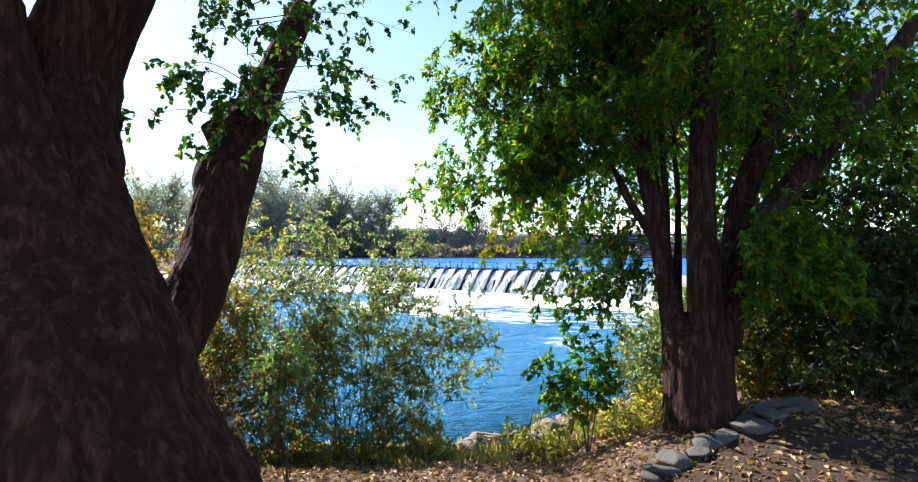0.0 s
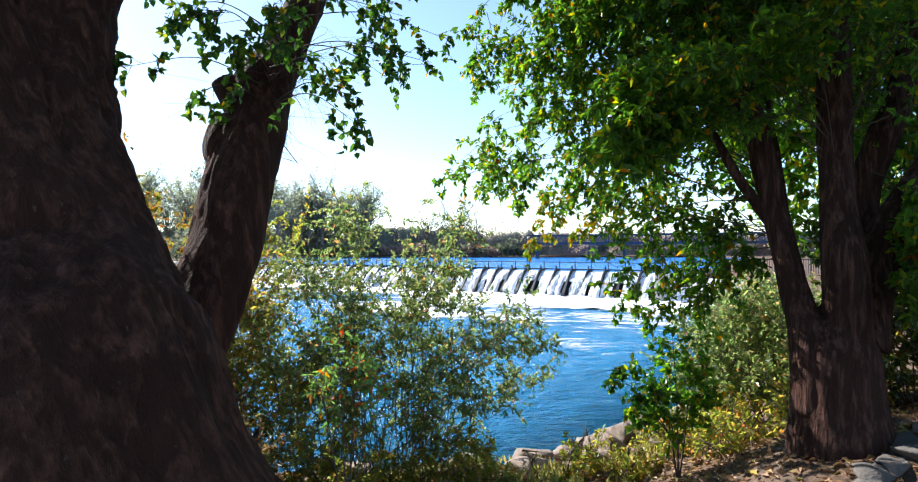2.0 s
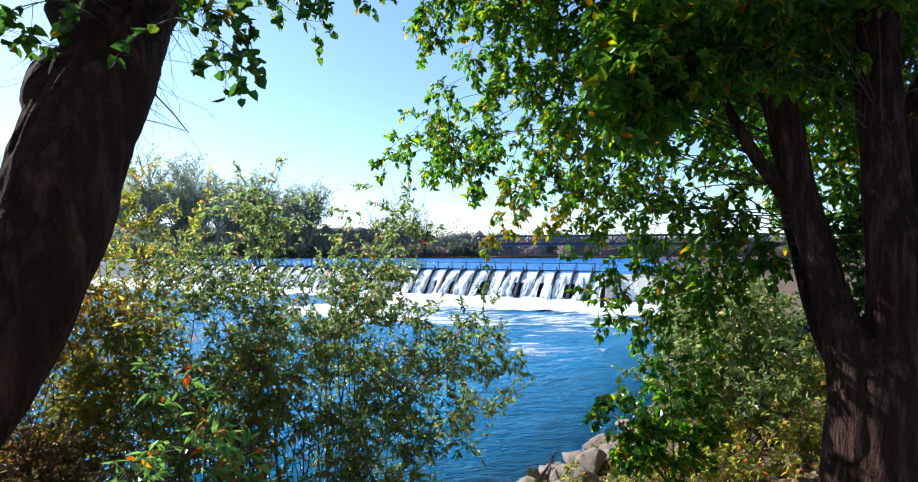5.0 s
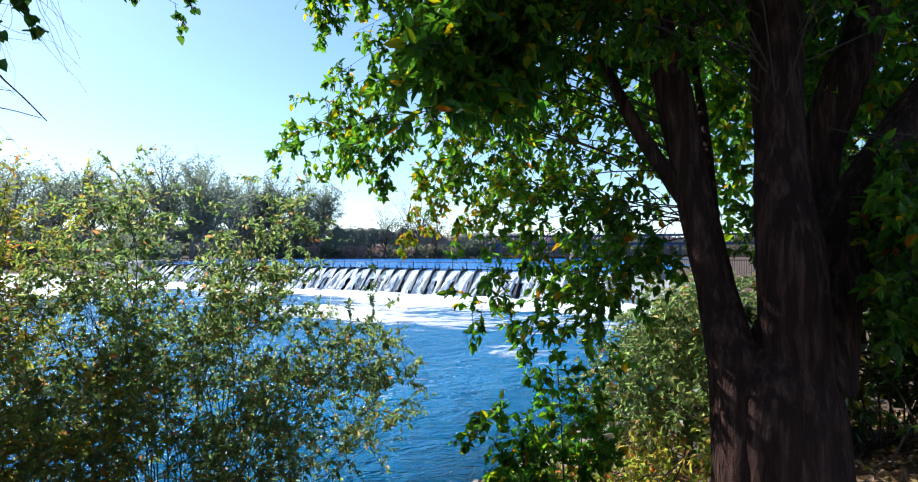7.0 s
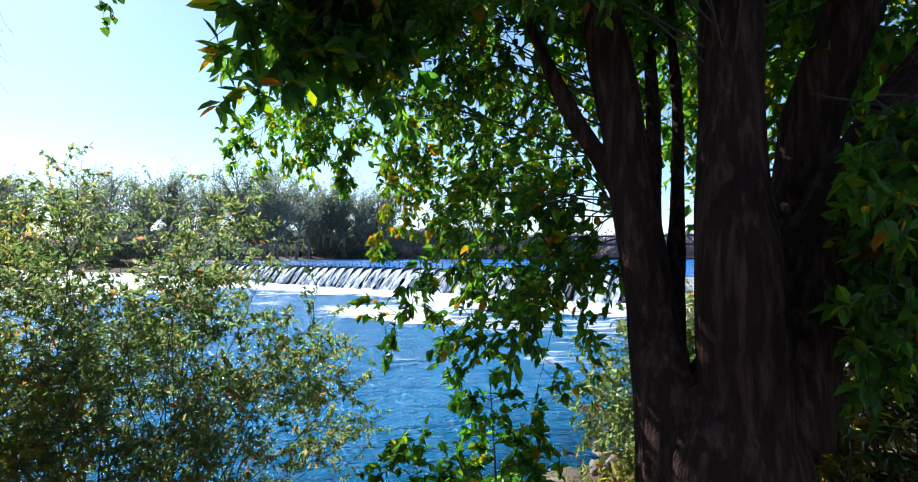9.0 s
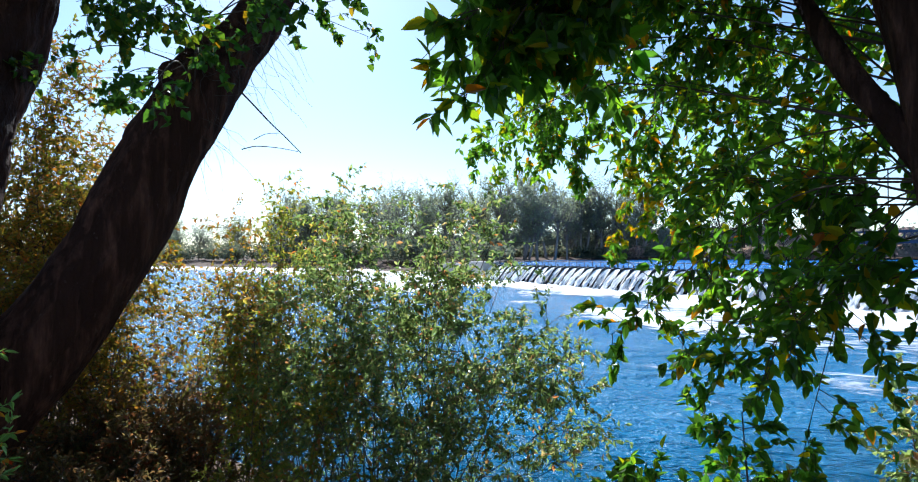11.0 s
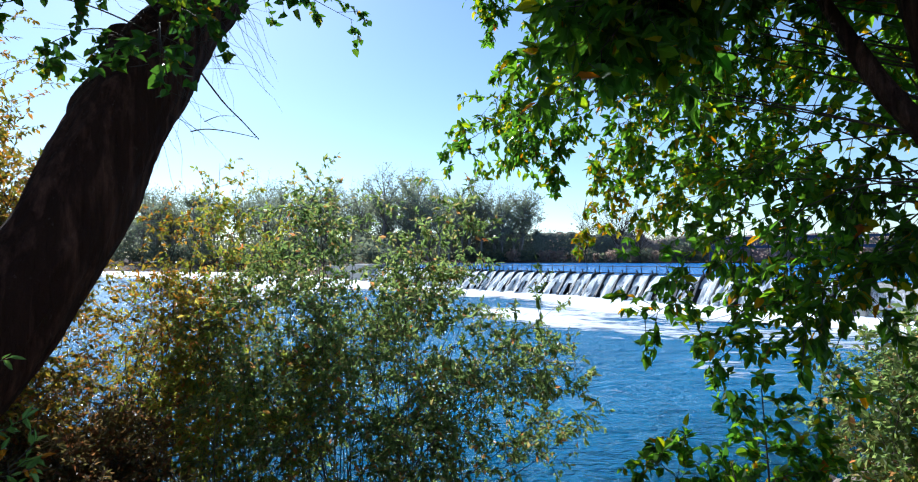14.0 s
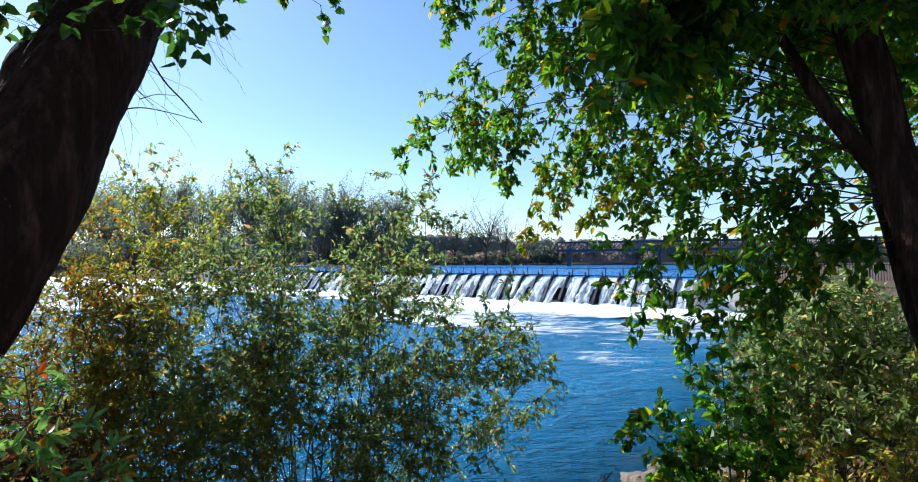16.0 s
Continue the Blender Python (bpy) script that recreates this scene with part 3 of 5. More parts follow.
def build_weir():
    weir = empty("weir", (*(0.5 * (WEIR_L + WEIR_R)), WATER_Z), "low river weir of wet boards and dark frames, overflowing", "weir")
    length = float(np.linalg.norm(WEIR_L - WEIR_R))
    mid = (length + 2.7) / 2
    bm = bmesh.new()
    box_bm(bm, weir_pose(mid, 0.3, WATER_Z - 2.0), length - 2.7, 3.2, 2.12, 0.05)
    part("sill", bm, CONCRETE, weir, "wet concrete sill under the boards")
    n = int((length - 3.2) / BAY)
    boards = buttress = None
    rnd = np.random.default_rng(3)
    base = Vector((*(0.5 * (WEIR_L + WEIR_R)), WATER_Z))
    for i in range(n):
        a = 3.4 + (i + 0.5) * BAY
        for k in range(4):
            if boards is None:
                bm = bmesh.new()
                box_bm(bm, pose(0, 0, 0), BAY - 0.06, 0.07, 0.5, 0.012)
                ob = part("board", bm, BOARD, weir)
                boards = ob.data
            else:
                ob = new("board", boards)
                ob.parent = weir
            ob.matrix_basis = Matrix.Translation(-base) @ weir_pose(a, 0.75, WATER_Z - 0.1) @ pose(0, 0, 0, 19, 0, 0) @ pose(0, 0.012 * (k % 2), k * 0.515)
        if buttress is None:
            # a tapering steel frame between two bays, with its bracket for the walkway
            bm = bmesh.new()
            prof = [(0.75, -0.2), (2.3, -0.2), (2.05, 0.35), (0.65, 1.95), (0.3, 2.1), (0.0, 1.95)]
            lo = [bm.verts.new((-0.08 - 0.05 * (z < 0.5), y, z)) for y, z in prof]
            hi = [bm.verts.new((0.08 + 0.05 * (z < 0.5), y, z)) for y, z in prof]
            for v in lo + hi:
                v.co.x *= 1.0 - 0.3 * max(0, v.co.z)
            for q in range(len(prof)):
                w = (q + 1) % len(prof)
                bm.faces.new((lo[q], lo[w], hi[w], hi[q]))
            bm.faces.new(lo[::-1])
            bm.faces.new(hi)
            box_bm(bm, pose(0, -0.15, 1.95), 0.16, 0.75, 0.14, 0.02)
            box_bm(bm, pose(0, 0.1, 2.0, -24, 0, 0), 0.09, 0.09, 0.42, 0.01)
            box_bm(bm, pose(0, -0.4, 2.0), 0.06, 0.06, 0.75, 0.01)
            ob2 = part("support_frame", bm, STEEL_DARK, weir)
            buttress = ob2.data
        else:
            ob2 = new("support_frame", buttress)
            ob2.parent = weir
        ob2.matrix_basis = Matrix.Translation(-base) @ weir_pose(a - BAY / 2, 0.0, WATER_Z)
    # walkway rails over the frames
    for h, name in ((2.05, "walkway_beam"), (2.62, "handrail")):
        bm = bmesh.new()
        box_bm(bm, weir_pose(mid + 0.4, -0.3, WATER_Z + h), length - 3.2, 0.07 if h > 2.1 else 0.22, 0.05 if h > 2.1 else 0.08, 0.01)
        part(name, bm, STEEL_DARK, weir)
    # ragged strands of falling water, several a bay, thrown out over the apron
    for i in range(n):
        a0 = 3.4 + i * BAY
        strands = [(0.5, 0.5, 2.0, 0.0, 0.95, 0.5)]
        strands += [(c + rnd.normal() * 0.09, rnd.uniform(0.13, 0.22), rnd.uniform(1.8, 2.5), rnd.normal() * 0.2, rnd.uniform(0.72, 0.9), 1.0) for c in (0.34, 0.7)]
        strands += [(rnd.uniform(0.2, 0.9), rnd.uniform(0.03, 0.09), rnd.uniform(1.9, 2.5), rnd.normal() * 0.3, rnd.uniform(0.5, 0.7), 1.0) for _ in range(int(rnd.integers(0, 2)))]
        for mid_u, half, throw, skew, thin, fall in strands:
            cols, rows, v, cov = 8, 9, [], []
            for r in range(rows):
                s = fall * r / (rows - 1)
                for q in range(cols):
                    e = q / (cols - 1)
                    u = mid_u + (e * 2 - 1) * half * (1.0 if fall < 1 else 0.8 + 0.7 * s) + skew * s * 0.4
                    d = (0.03 if fall == 1 else 0.0) + throw * s ** 0.9 + 0.12 * rnd.normal() * s + 0.08 * math.sin(e * math.pi)
                    z = POOL_Z - (POOL_Z - WATER_Z + 0.05) * s ** 1.35
                    v.append(weir_point(a0 + u * BAY, d, z))
                    loss = 1.3 * max(0.0, s - 0.3) * rnd.uniform(0.6, 1.4) if fall < 1 else -0.25 * s
                    cov.append(float(np.clip(thin + 0.15 * math.sin(e * math.pi) - loss - (0.2 if fall == 1 and q in (0, cols - 1) else 0), 0, 1)))
            f = [(r * cols + q, r * cols + q + 1, (r + 1) * cols + q + 1, (r + 1) * cols + q) for r in range(rows - 1) for q in range(cols - 1)]
            ob = from_arrays("falling_water", v, f, FALL, weir, "", True)
            col = ob.data.color_attributes.new("cover", "FLOAT_COLOR", "POINT")
            col.data.foreach_set("color", np.repeat(np.array(cov)[:, None], 4, 1).ravel())


build_weir()


def build_spillway():
    """The rounded concrete spillway and pier at the bank end of the weir."""
    sp = empty("spillway", (*WEIR_R, WATER_Z), "rounded concrete spillway with a smooth sheet of falling water", "spillway")
    prof = [(-1.5, POOL_Z - 0.2), (-0.2, POOL_Z - 0.02), (0.5, POOL_Z - 0.12), (1.0, POOL_Z - 0.6), (1.35, WATER_Z + 0.4), (1.9, WATER_Z - 0.2), (1.9, -3.4), (-1.5, -3.4)]
    n = len(prof)
    a0, a1 = 0.5, 2.9
    v = [weir_point(a, d, z) for a in (a0, a1) for d, z in prof]
    f = [(i, (i + 1) % n, n + (i + 1) % n, n + i) for i in range(n)] + [tuple(range(n))[::-1], tuple(range(n, 2 * n))]
    from_arrays("crest_block", v, f, CONCRETE, sp)
    rows, cols, w, cov = 16, 14, [], []
    for r in range(rows):
        s = r / (rows - 1)
        d = float(np.interp(s, (0, 0.3, 0.5, 0.7, 1), (-0.3, 0.55, 1.08, 1.42, 1.95)))
        z = float(np.interp(s, (0, 0.3, 0.5, 0.7, 1), (POOL_Z + 0.05, POOL_Z - 0.05, POOL_Z - 0.55, WATER_Z + 0.42, WATER_Z)))
        for c in range(cols):
            q = c / (cols - 1)
            w.append(weir_point(a0 + (a1 - a0) * q, d + 0.03, z))
            cov.append(float(np.clip(0.1 + 0.95 * s, 0, 1)))
    f = [(r * cols + c, r * cols + c + 1, (r + 1) * cols + c + 1, (r + 1) * cols + c) for r in range(rows - 1) for c in range(cols - 1)]
    ob = from_arrays("falling_water", w, f, FALL, sp, "", True)
    col = ob.data.color_attributes.new("cover", "FLOAT_COLOR", "POINT")
    col.data.foreach_set("color", np.repeat(np.array(cov)[:, None], 4, 1).ravel())
    for a in (0.2, 3.15):
        bm = bmesh.new()
        box_bm(bm, weir_pose(a, 0.3, -3.4), 0.5, 3.6, 3.7 if a < 1 else 3.25, 0.06)
        part("pier", bm, CONCRETE, sp)
    bm = bmesh.new()
    box_bm(bm, pose(17.2, 33.6, -3.2, 0, 0, 20), 0.6, 7.0, 2.95, 0.06)
    tagged(part("wall_abutment", bm, CONCRETE), "pale concrete retaining wall at the end of the weir", "wall", kind="structure")
    bm = bmesh.new()
    box_bm(bm, pose(-33.5, 74.6, -3.4, 0, 0, 144), 6.0, 3.0, 3.9, 0.08)
    box_bm(bm, pose(-42, 82.5, -3.4, 0, 0, 137), 16.0, 0.9, 3.5, 0.06)
    tagged(part("wall_far_pier", bm, CONCRETE), "weathered concrete pier wall at the weir's far end", "wall", kind="structure")


build_spillway()


def build_bridge():
    """The steel truss bridge over the pool, on slim piers."""
    a, b, top, depth = np.array((20.0, 130.0)), np.array((88.0, 98.0)), 5.6, 2.1
    br = empty("bridge", (*(0.5 * (a + b)), 0.0), "blue-grey steel truss bridge on slim piers", "bridge")
    L = float(np.linalg.norm(b - a))
    yaw = math.degrees(math.atan2(*(b - a)[::-1]))
    bays = 24
    for side in (-1.8, 1.8):
        bm = bmesh.new()
        for z, h in ((top - 0.35, 0.35), (top - depth, 0.3)):
            box_bm(bm, pose(*(0.5 * (a + b)), z, 0, 0, yaw) @ pose(0, side, 0), L, 0.25, h)
        step = L / bays
        for i in range(bays):
            u = -L / 2 + i * step
            m = pose(*(0.5 * (a + b)), top - depth + 0.15, 0, 0, yaw)
            box_bm(bm, m @ pose(u, side, 0), 0.14, 0.14, depth - 0.3)
            tilt = math.degrees(math.atan2(step / 2, depth - 0.3))
            hyp = math.hypot(step / 2, depth - 0.3)
            box_bm(bm, m @ pose(u, side, 0, 0, tilt, 0), 0.12, 0.12, hyp)
            box_bm(bm, m @ pose(u + step, side, 0, 0, -tilt, 0), 0.12, 0.12, hyp)
        part("truss", bm, STEEL_BLUE, br)
    bm = bmesh.new()
    box_bm(bm, pose(*(0.5 * (a + b)), top - depth - 0.25, 0, 0, yaw), L, 4.2, 0.25)
    part("deck", bm, STEEL_BLUE, br)
    for u in (-0.47, -0.2, 0.07, 0.34):
        bm = bmesh.new()
        box_bm(bm, pose(*(0.5 * (a + b)), -3.0, 0, 0, yaw) @ pose(u * L, 0, 0), 0.5, 2.0, top - depth + 2.75, 0.05)
        part("pier", bm, STEEL_BLUE, br)


build_bridge()


def build_fence():
    """A picket fence of dark steel bars on the bank above the spillway."""
    pts = [(19.0, 38.5), (21.5, 36.2), (25.5, 35.0), (31.0, 34.4)]
    fence = empty("fence", (22, 36, float(ground_z(22, 36))), "dark steel picket fence along the bank", "fence")
    for (x0, y0), (x1, y1) in zip(pts, pts[1:]):
        L, yaw = math.hypot(x1 - x0, y1 - y0), math.degrees(math.atan2(y1 - y0, x1 - x0))
        zz = -0.25
        for h in (0.2, 1.2):
            bm = bmesh.new()
            box_bm(bm, pose((x0 + x1) / 2, (y0 + y1) / 2, zz + h, 0, 0, yaw), L, 0.04, 0.05)
            part("rail", bm, STEEL_DARK, fence)
        n = int(L / 0.14)
        for i in range(n):
            u = (i + 0.5) / n
            x, y = x0 + (x1 - x0) * u, y0 + (y1 - y0) * u
            bm = bmesh.new()
            thick = 0.07 if i % 14 == 0 else 0.025
            box_bm(bm, pose(x, y, zz - 0.1, 0, 0, yaw), thick, thick, 1.42 if i % 14 else 1.55)
            part("picket" if i % 14 else "post", bm, STEEL_DARK, fence)


build_fence()


# ---- left cottonwood ----
def build_cottonwood():
    x0, y0 = -3.7, 4.7
    tree = empty("cottonwood", (x0, y0, -0.3), "huge old cottonwood with a furrowed dark trunk forking low", "tree")
    w = Wood()
    path = smooth_path([(-2.95, 4.1, -0.9), (-3.0, 4.15, -0.3), (-3.08, 4.2, 0.3), (-3.3, 4.4, 0.8), (-3.46, 4.66, 1.2), (-3.66, 4.87, 1.6), (-3.86, 5.06, 2.0),
                        (-4.06, 5.28, 2.5), (-4.2, 5.52, 3.0), (-4.21, 5.76, 3.7), (-3.9, 5.8, 4.5), (-3.4, 6.2, 6.5)], 130)
    w.tube(path, (1.58, 1.28, 1.0, 0.91, 0.76, 0.66, 0.64, 0.585, 0.545, 0.47, 0.43, 0.38), 140, 0.1, 0.034, 1)
    w.make("trunk", BARK_COTTON, tree)
    w = Wood()
    path = smooth_path([(-3.2, 5.35, 0.25), (-3.0, 5.8, 0.9), (-2.9, 6.15, 1.5), (-2.885, 6.43, 2.1), (-2.87, 6.75, 2.7), (-2.88, 7.1, 3.3), (-2.74, 7.52, 3.95), (-2.4, 8.1, 5.4)], 100)
    w.tube(path, (0.35, 0.32, 0.305, 0.32, 0.32, 0.295, 0.23, 0.18), 80, 0.1, 0.02, 5)
    # a burl on its upper side
    w.tube(smooth_path([(-2.98, 6.45, 2.2), (-3.06, 6.55, 2.5), (-3.08, 6.68, 2.72), (-2.98, 6.82, 2.9)], 14), (0.14, 0.19, 0.19, 0.1), 30, 0.25, 0.015, 11)
    # the sawn stub on the stem
    w.tube(smooth_path([(-2.95, 6.8, 2.9), (-3.16, 6.86, 3.2), (-3.22, 6.86, 3.3)], 10), (0.18, 0.14, 0.12), 20, 0.2, 0.01, 3)
    w.make("leaning_stem", BARK_COTTON, tree)
    w = Wood()
    path = smooth_path([(-3.4, 4.3, 0.6), (-3.75, 4.5, 1.5), (-4.1, 4.7, 2.4), (-4.4, 4.75, 3.3), (-4.6, 4.75, 4.2), (-5.0, 4.6, 6.4)], 70)
    w.tube(path, (0.8, 0.72, 0.58, 0.47, 0.41, 0.34), 110, 0.14, 0.034, 9)
    w.make("back_limb", BARK_COTTON, tree)
    fo = Foliage(21)
    # sprays that hang off the leaning stem
    for tip, n in (((-1.0, 6.4, 3.35), 9), ((-1.6, 5.7, 2.55), 6), ((-1.3, 6.6, 3.9), 9), ((-3.3, 6.2, 2.9), 7), ((-2.4, 6.2, 3.4), 10),
                   ((-1.9, 6.3, 3.2), 9), ((-3.6, 6.4, 3.8), 9), ((-1.6, 7.6, 4.2), 9), ((-2.3, 5.9, 4.2), 8), ((-1.7, 6.1, 2.9), 8), ((-2.9, 6.1, 3.3), 12), ((-3.2, 6.0, 3.6), 10), ((-2.5, 6.4, 3.8), 12), ((-1.2, 6.9, 3.5), 9), ((-0.8, 7.2, 3.9), 8), ((-1.5, 7.8, 3.6), 8), ((-3.7, 5.9, 3.1), 6), ((-2.2, 6.7, 4.4), 9), ((-3.3, 6.6, 4.3), 9), ((-1.9, 7.2, 4.9), 9), ((-2.9, 6.8, 4.8), 9), ((-3.5, 7.2, 4.9), 8), ((-1.4, 7.4, 4.6), 9), ((-0.6, 7.4, 4.7), 7)):
        t = np.array(tip)
        s = np.array((-2.7, 6.75, 3.0 + max(0.0, (t[2] - 2.9)) * 0.9))
        fo.bough([s, s * 0.5 + t * 0.5 + (0, 0, 0.2), t], 0.008, n, 0.42, 0.3, 8, 0.3, 0.8, second=1)
    # bare hanging twigs
    r = np.random.default_rng(5)
    for _ in range(120):
        u = r.random()
        s = np.array((-2.82, 6.6, 2.65)) * (1 - u) + np.array((-2.5, 7.4, 3.9)) * u
        fo.twig(s, r.normal(size=3) * np.array((1, 0.7, 0.5)), r.uniform(0.5, 1.1), 0.16, 0, 0.003, bare=True, wander=0.3)
    # one long dead twig that stands out over the water, with two side twigs
    for pts, thick in ((((-2.85, 7.2, 3.25), (-3.02, 7.6, 3.16), (-3.02, 7.9, 2.97), (-2.9, 8.02, 2.81), (-2.785, 8.155, 2.632)), 0.011),
                       (((-3.3, 7.75, 2.66), (-3.18, 7.85, 2.7), (-3.0, 8.0, 2.69), (-2.81, 8.13, 2.65)), 0.007),
                       (((-3.22, 7.85, 2.78), (-3.08, 7.9, 2.84), (-2.95, 7.98, 2.85)), 0.005)):
        fo.wood.tube(smooth_path(pts, 12), (thick, thick * 0.5), 5)
    # unseen crown overhead, added to block the sun and sky light
    over = Foliage(22)
    for _ in range(46):
        s = np.array((r.uniform(-5.5, -1.5), r.uniform(2.0, 6.5), 6.6))
        t = s + np.array((r.uniform(-3.0, 4.5), r.uniform(-5.0, 1.0), r.uniform(0.4, 2.2)))
        over.bough([s, (s + t) / 2 + (0, 0, 0.4), t], 0.05, 12, 0.9, 0.12, 8, 0.15, second=1)
    for _ in range(78):
        s = np.array((-6.0, 8.5, 9.6)) + r.normal(size=3) * 0.5
        t = np.array((r.uniform(-12.5, -2.6), r.uniform(7.5, 13.6), r.uniform(10.2, 11.4)))
        over.bough([s, (s + t) / 2 + (0, 0, 0.6), t], 0.05, 15, 1.1, 0.0, 10, 0.15, second=1)
    for _ in range(40):
        s = np.array((-5.0, 5.6, 7.4)) + r.normal(size=3) * 0.5
        t = np.array((r.uniform(-10.5, -4.0), r.uniform(4.5, 11.8), r.uniform(8.3, 9.8)))
        over.bough([s, (s + t) / 2 + (0, 0, 0.6), t], 0.05, 13, 0.9, 0.05, 9, 0.15, second=1)
    for _ in range(84):
        s = np.array((-1.0, 3.0, 6.6)) + r.normal(size=3) * 0.6
        t = np.array((r.uniform(0.0, 10.0), r.uniform(-5.0, 4.5), r.uniform(6.3, 8.0)))
        over.bough([s, (s + t) / 2 + (0, 0, 0.6), t], 0.05, 14, 1.0, 0.05, 9, 0.15, second=1)
    for _ in range(20):
        a = r.uniform(0, 2 * math.pi)
        s = np.array((-2.4, 7.8, 6.2)) + r.normal(size=3) * (0.4, 0.6, 0.3)
        t = s + np.array((math.cos(a) * 2.6, math.sin(a) * 2.2, r.uniform(0.6, 3.0)))
        fo.bough([s, (s + t) / 2 + (0, 0, 0.5), t], 0.05, 16, 0.7, 0.15, 9, 0.3, second=1)
    fo.make(tree, TWIG, LEAF_COTTON, 0.076, "delta")
    over.make(tree, TWIG, LEAF_COTTON, 0.15, "broad", "upper_branchwork", "upper_foliage")


build_cottonwood()


# ---- right ash tree ----
def build_ash():
    tree = empty("ash_tree", (2.75, 5.9, -0.35), "large multi-stemmed ash tree with dark furrowed bark and hanging green boughs", "tree")
    stems = (
        ("trunk", [(2.74, 5.95, -0.9), (2.74, 5.96, -0.35), (2.74, 5.98, 0.1), (2.75, 5.99, 0.5), (2.8, 6.03, 0.75), (2.86, 6.06, 1.0)], (0.5, 0.4, 0.345, 0.33, 0.27, 0.12), 90, 70),
        ("stem", [(2.54, 5.95, 0.0), (2.487, 6.03, 0.7), (2.47, 6.19, 1.2), (2.44, 6.34, 1.7), (2.395, 6.44, 2.2), (2.32, 6.5, 2.7), (2.3, 6.8, 3.4), (2.05, 7.2, 4.6)], (0.2, 0.135, 0.107, 0.112, 0.115, 0.115, 0.1, 0.07), 48, 80),
        ("stem", [(2.87, 6.02, 0.3), (2.8, 5.93, 0.9), (2.77, 5.91, 1.4), (2.79, 5.99, 1.8), (2.84, 6.08, 2.4), (2.895, 6.16, 3.0), (2.95, 6.25, 4.2), (2.85, 6.4, 6.0)], (0.24, 0.195, 0.16, 0.142, 0.137, 0.135, 0.12, 0.08), 48, 80),
        ("stem", [(3.0, 6.15, 0.5), (3.24, 6.35, 1.1), (3.46, 6.58, 1.75), (3.55, 6.62, 2.2), (3.62, 6.5, 2.6), (3.88, 6.5, 3.2), (4.3, 6.6, 4.6)], (0.24, 0.18, 0.145, 0.135, 0.14, 0.13, 0.1), 48, 70),
        ("stem", [(2.98, 6.05, 0.6), (3.2, 6.1, 1.3), (3.5, 6.1, 1.88), (3.85, 6.15, 2.32), (4.6, 6.3, 3.1), (5.8, 6.7, 4.5)], (0.25, 0.18, 0.15, 0.14, 0.12, 0.09), 48, 60),
        ("stem", [(2.7, 6.1, 0.25), (2.68, 6.4, 0.7), (2.68, 6.58, 1.05), (2.7, 6.8, 1.6), (2.8, 7.1, 2.4), (2.9, 7.5, 3.4)], (0.08, 0.08, 0.068, 0.056, 0.045, 0.03), 20, 40),
        ("stem", [(2.72, 6.15, 0.4), (2.7, 6.45, 0.8), (2.76, 6.62, 1.15), (2.86, 6.85, 1.7), (3.0, 7.2, 2.5), (3.1, 7.6, 3.6)], (0.06, 0.06, 0.052, 0.042, 0.035, 0.02), 20, 36),
        ("branch", [(2.42, 6.35, 1.72), (2.28, 6.45, 1.98), (2.12, 6.55, 2.3), (1.9, 6.7, 2.9)], (0.06, 0.05, 0.04, 0.02), 16, 24),
    )
    for i, (name, pts, radii, sides, rings) in enumerate(stems):
        w = Wood()
        w.tube(smooth_path(pts, rings), radii, sides, 0.14, 0.011, 20 + i * 7)
        w.make(name, BARK_ASH, tree)
    fo = Foliage(33)
    r = np.random.default_rng(8)
    # the long boughs over the river, by where they end
    stem_a = smooth_path(stems[1][1], 40)
    stem_b = smooth_path(stems[2][1], 40)
    ends = ((-0.95, 9.0, 2.45), (-0.75, 9.0, 2.75), (-0.3, 9.2, 2.5), (-0.35, 8.8, 3.3), (-0.05, 8.7, 3.8), (0.0, 8.6, 4.4), (0.0, 8.4, 5.1), (0.2, 8.9, 2.6), (0.6, 9.3, 2.35),
            (1.1, 9.4, 2.2), (1.7, 9.3, 2.25), (2.3, 9.2, 2.3), (0.4, 7.6, 3.5), (0.7, 7.0, 4.2), (0.3, 7.6, 4.9), (0.9, 8.4, 3.2), (1.6, 8.4, 3.3), (0.4, 8.2, 3.9), (1.2, 9.0, 2.9),
            (2.4, 8.6, 3.0), (1.4, 7.7, 2.9), (0.1, 8.9, 3.1), (-0.2, 8.5, 4.1), (0.3, 8.9, 3.5))
    for t in ends:
        t = np.array(t)
        k = int(np.clip(14 + (t[2] - 2.2) * 7 + r.uniform(0, 10), 12, 38))
        s = stem_a[k]
        m1 = s * 0.62 + t * 0.38 + r.normal(size=3) * 0.15 + (0, 0, 0.5)
        m2 = s * 0.28 + t * 0.72 + r.normal(size=3) * 0.15 + (0, 0, 0.42)
        fo.bough([s, m1, m2, t], 0.006, 17, 0.62, 0.2, 11, 0.12, 0.75, taper=0.85)
    # hanging tufts of the outer curtain, each a short bough thick with leaves
    for _ in range(36):
        c = np.array((r.uniform(-0.6, 2.6), r.uniform(8.2, 9.4), 0.0))
        c[2] = 2.0 + 2.6 * r.random() ** 1.3
        if c[0] < 0.2:
            c[2] = max(c[2], 2.45)
        s = c + (r.normal() * 0.2, -0.35, 0.45)
        fo.bough([s, (s + c) / 2 + (0, 0, 0.08), c], 0.005, 10, 0.3, 0.28, 9, 0.1, 0.7, taper=0.6, second=1)
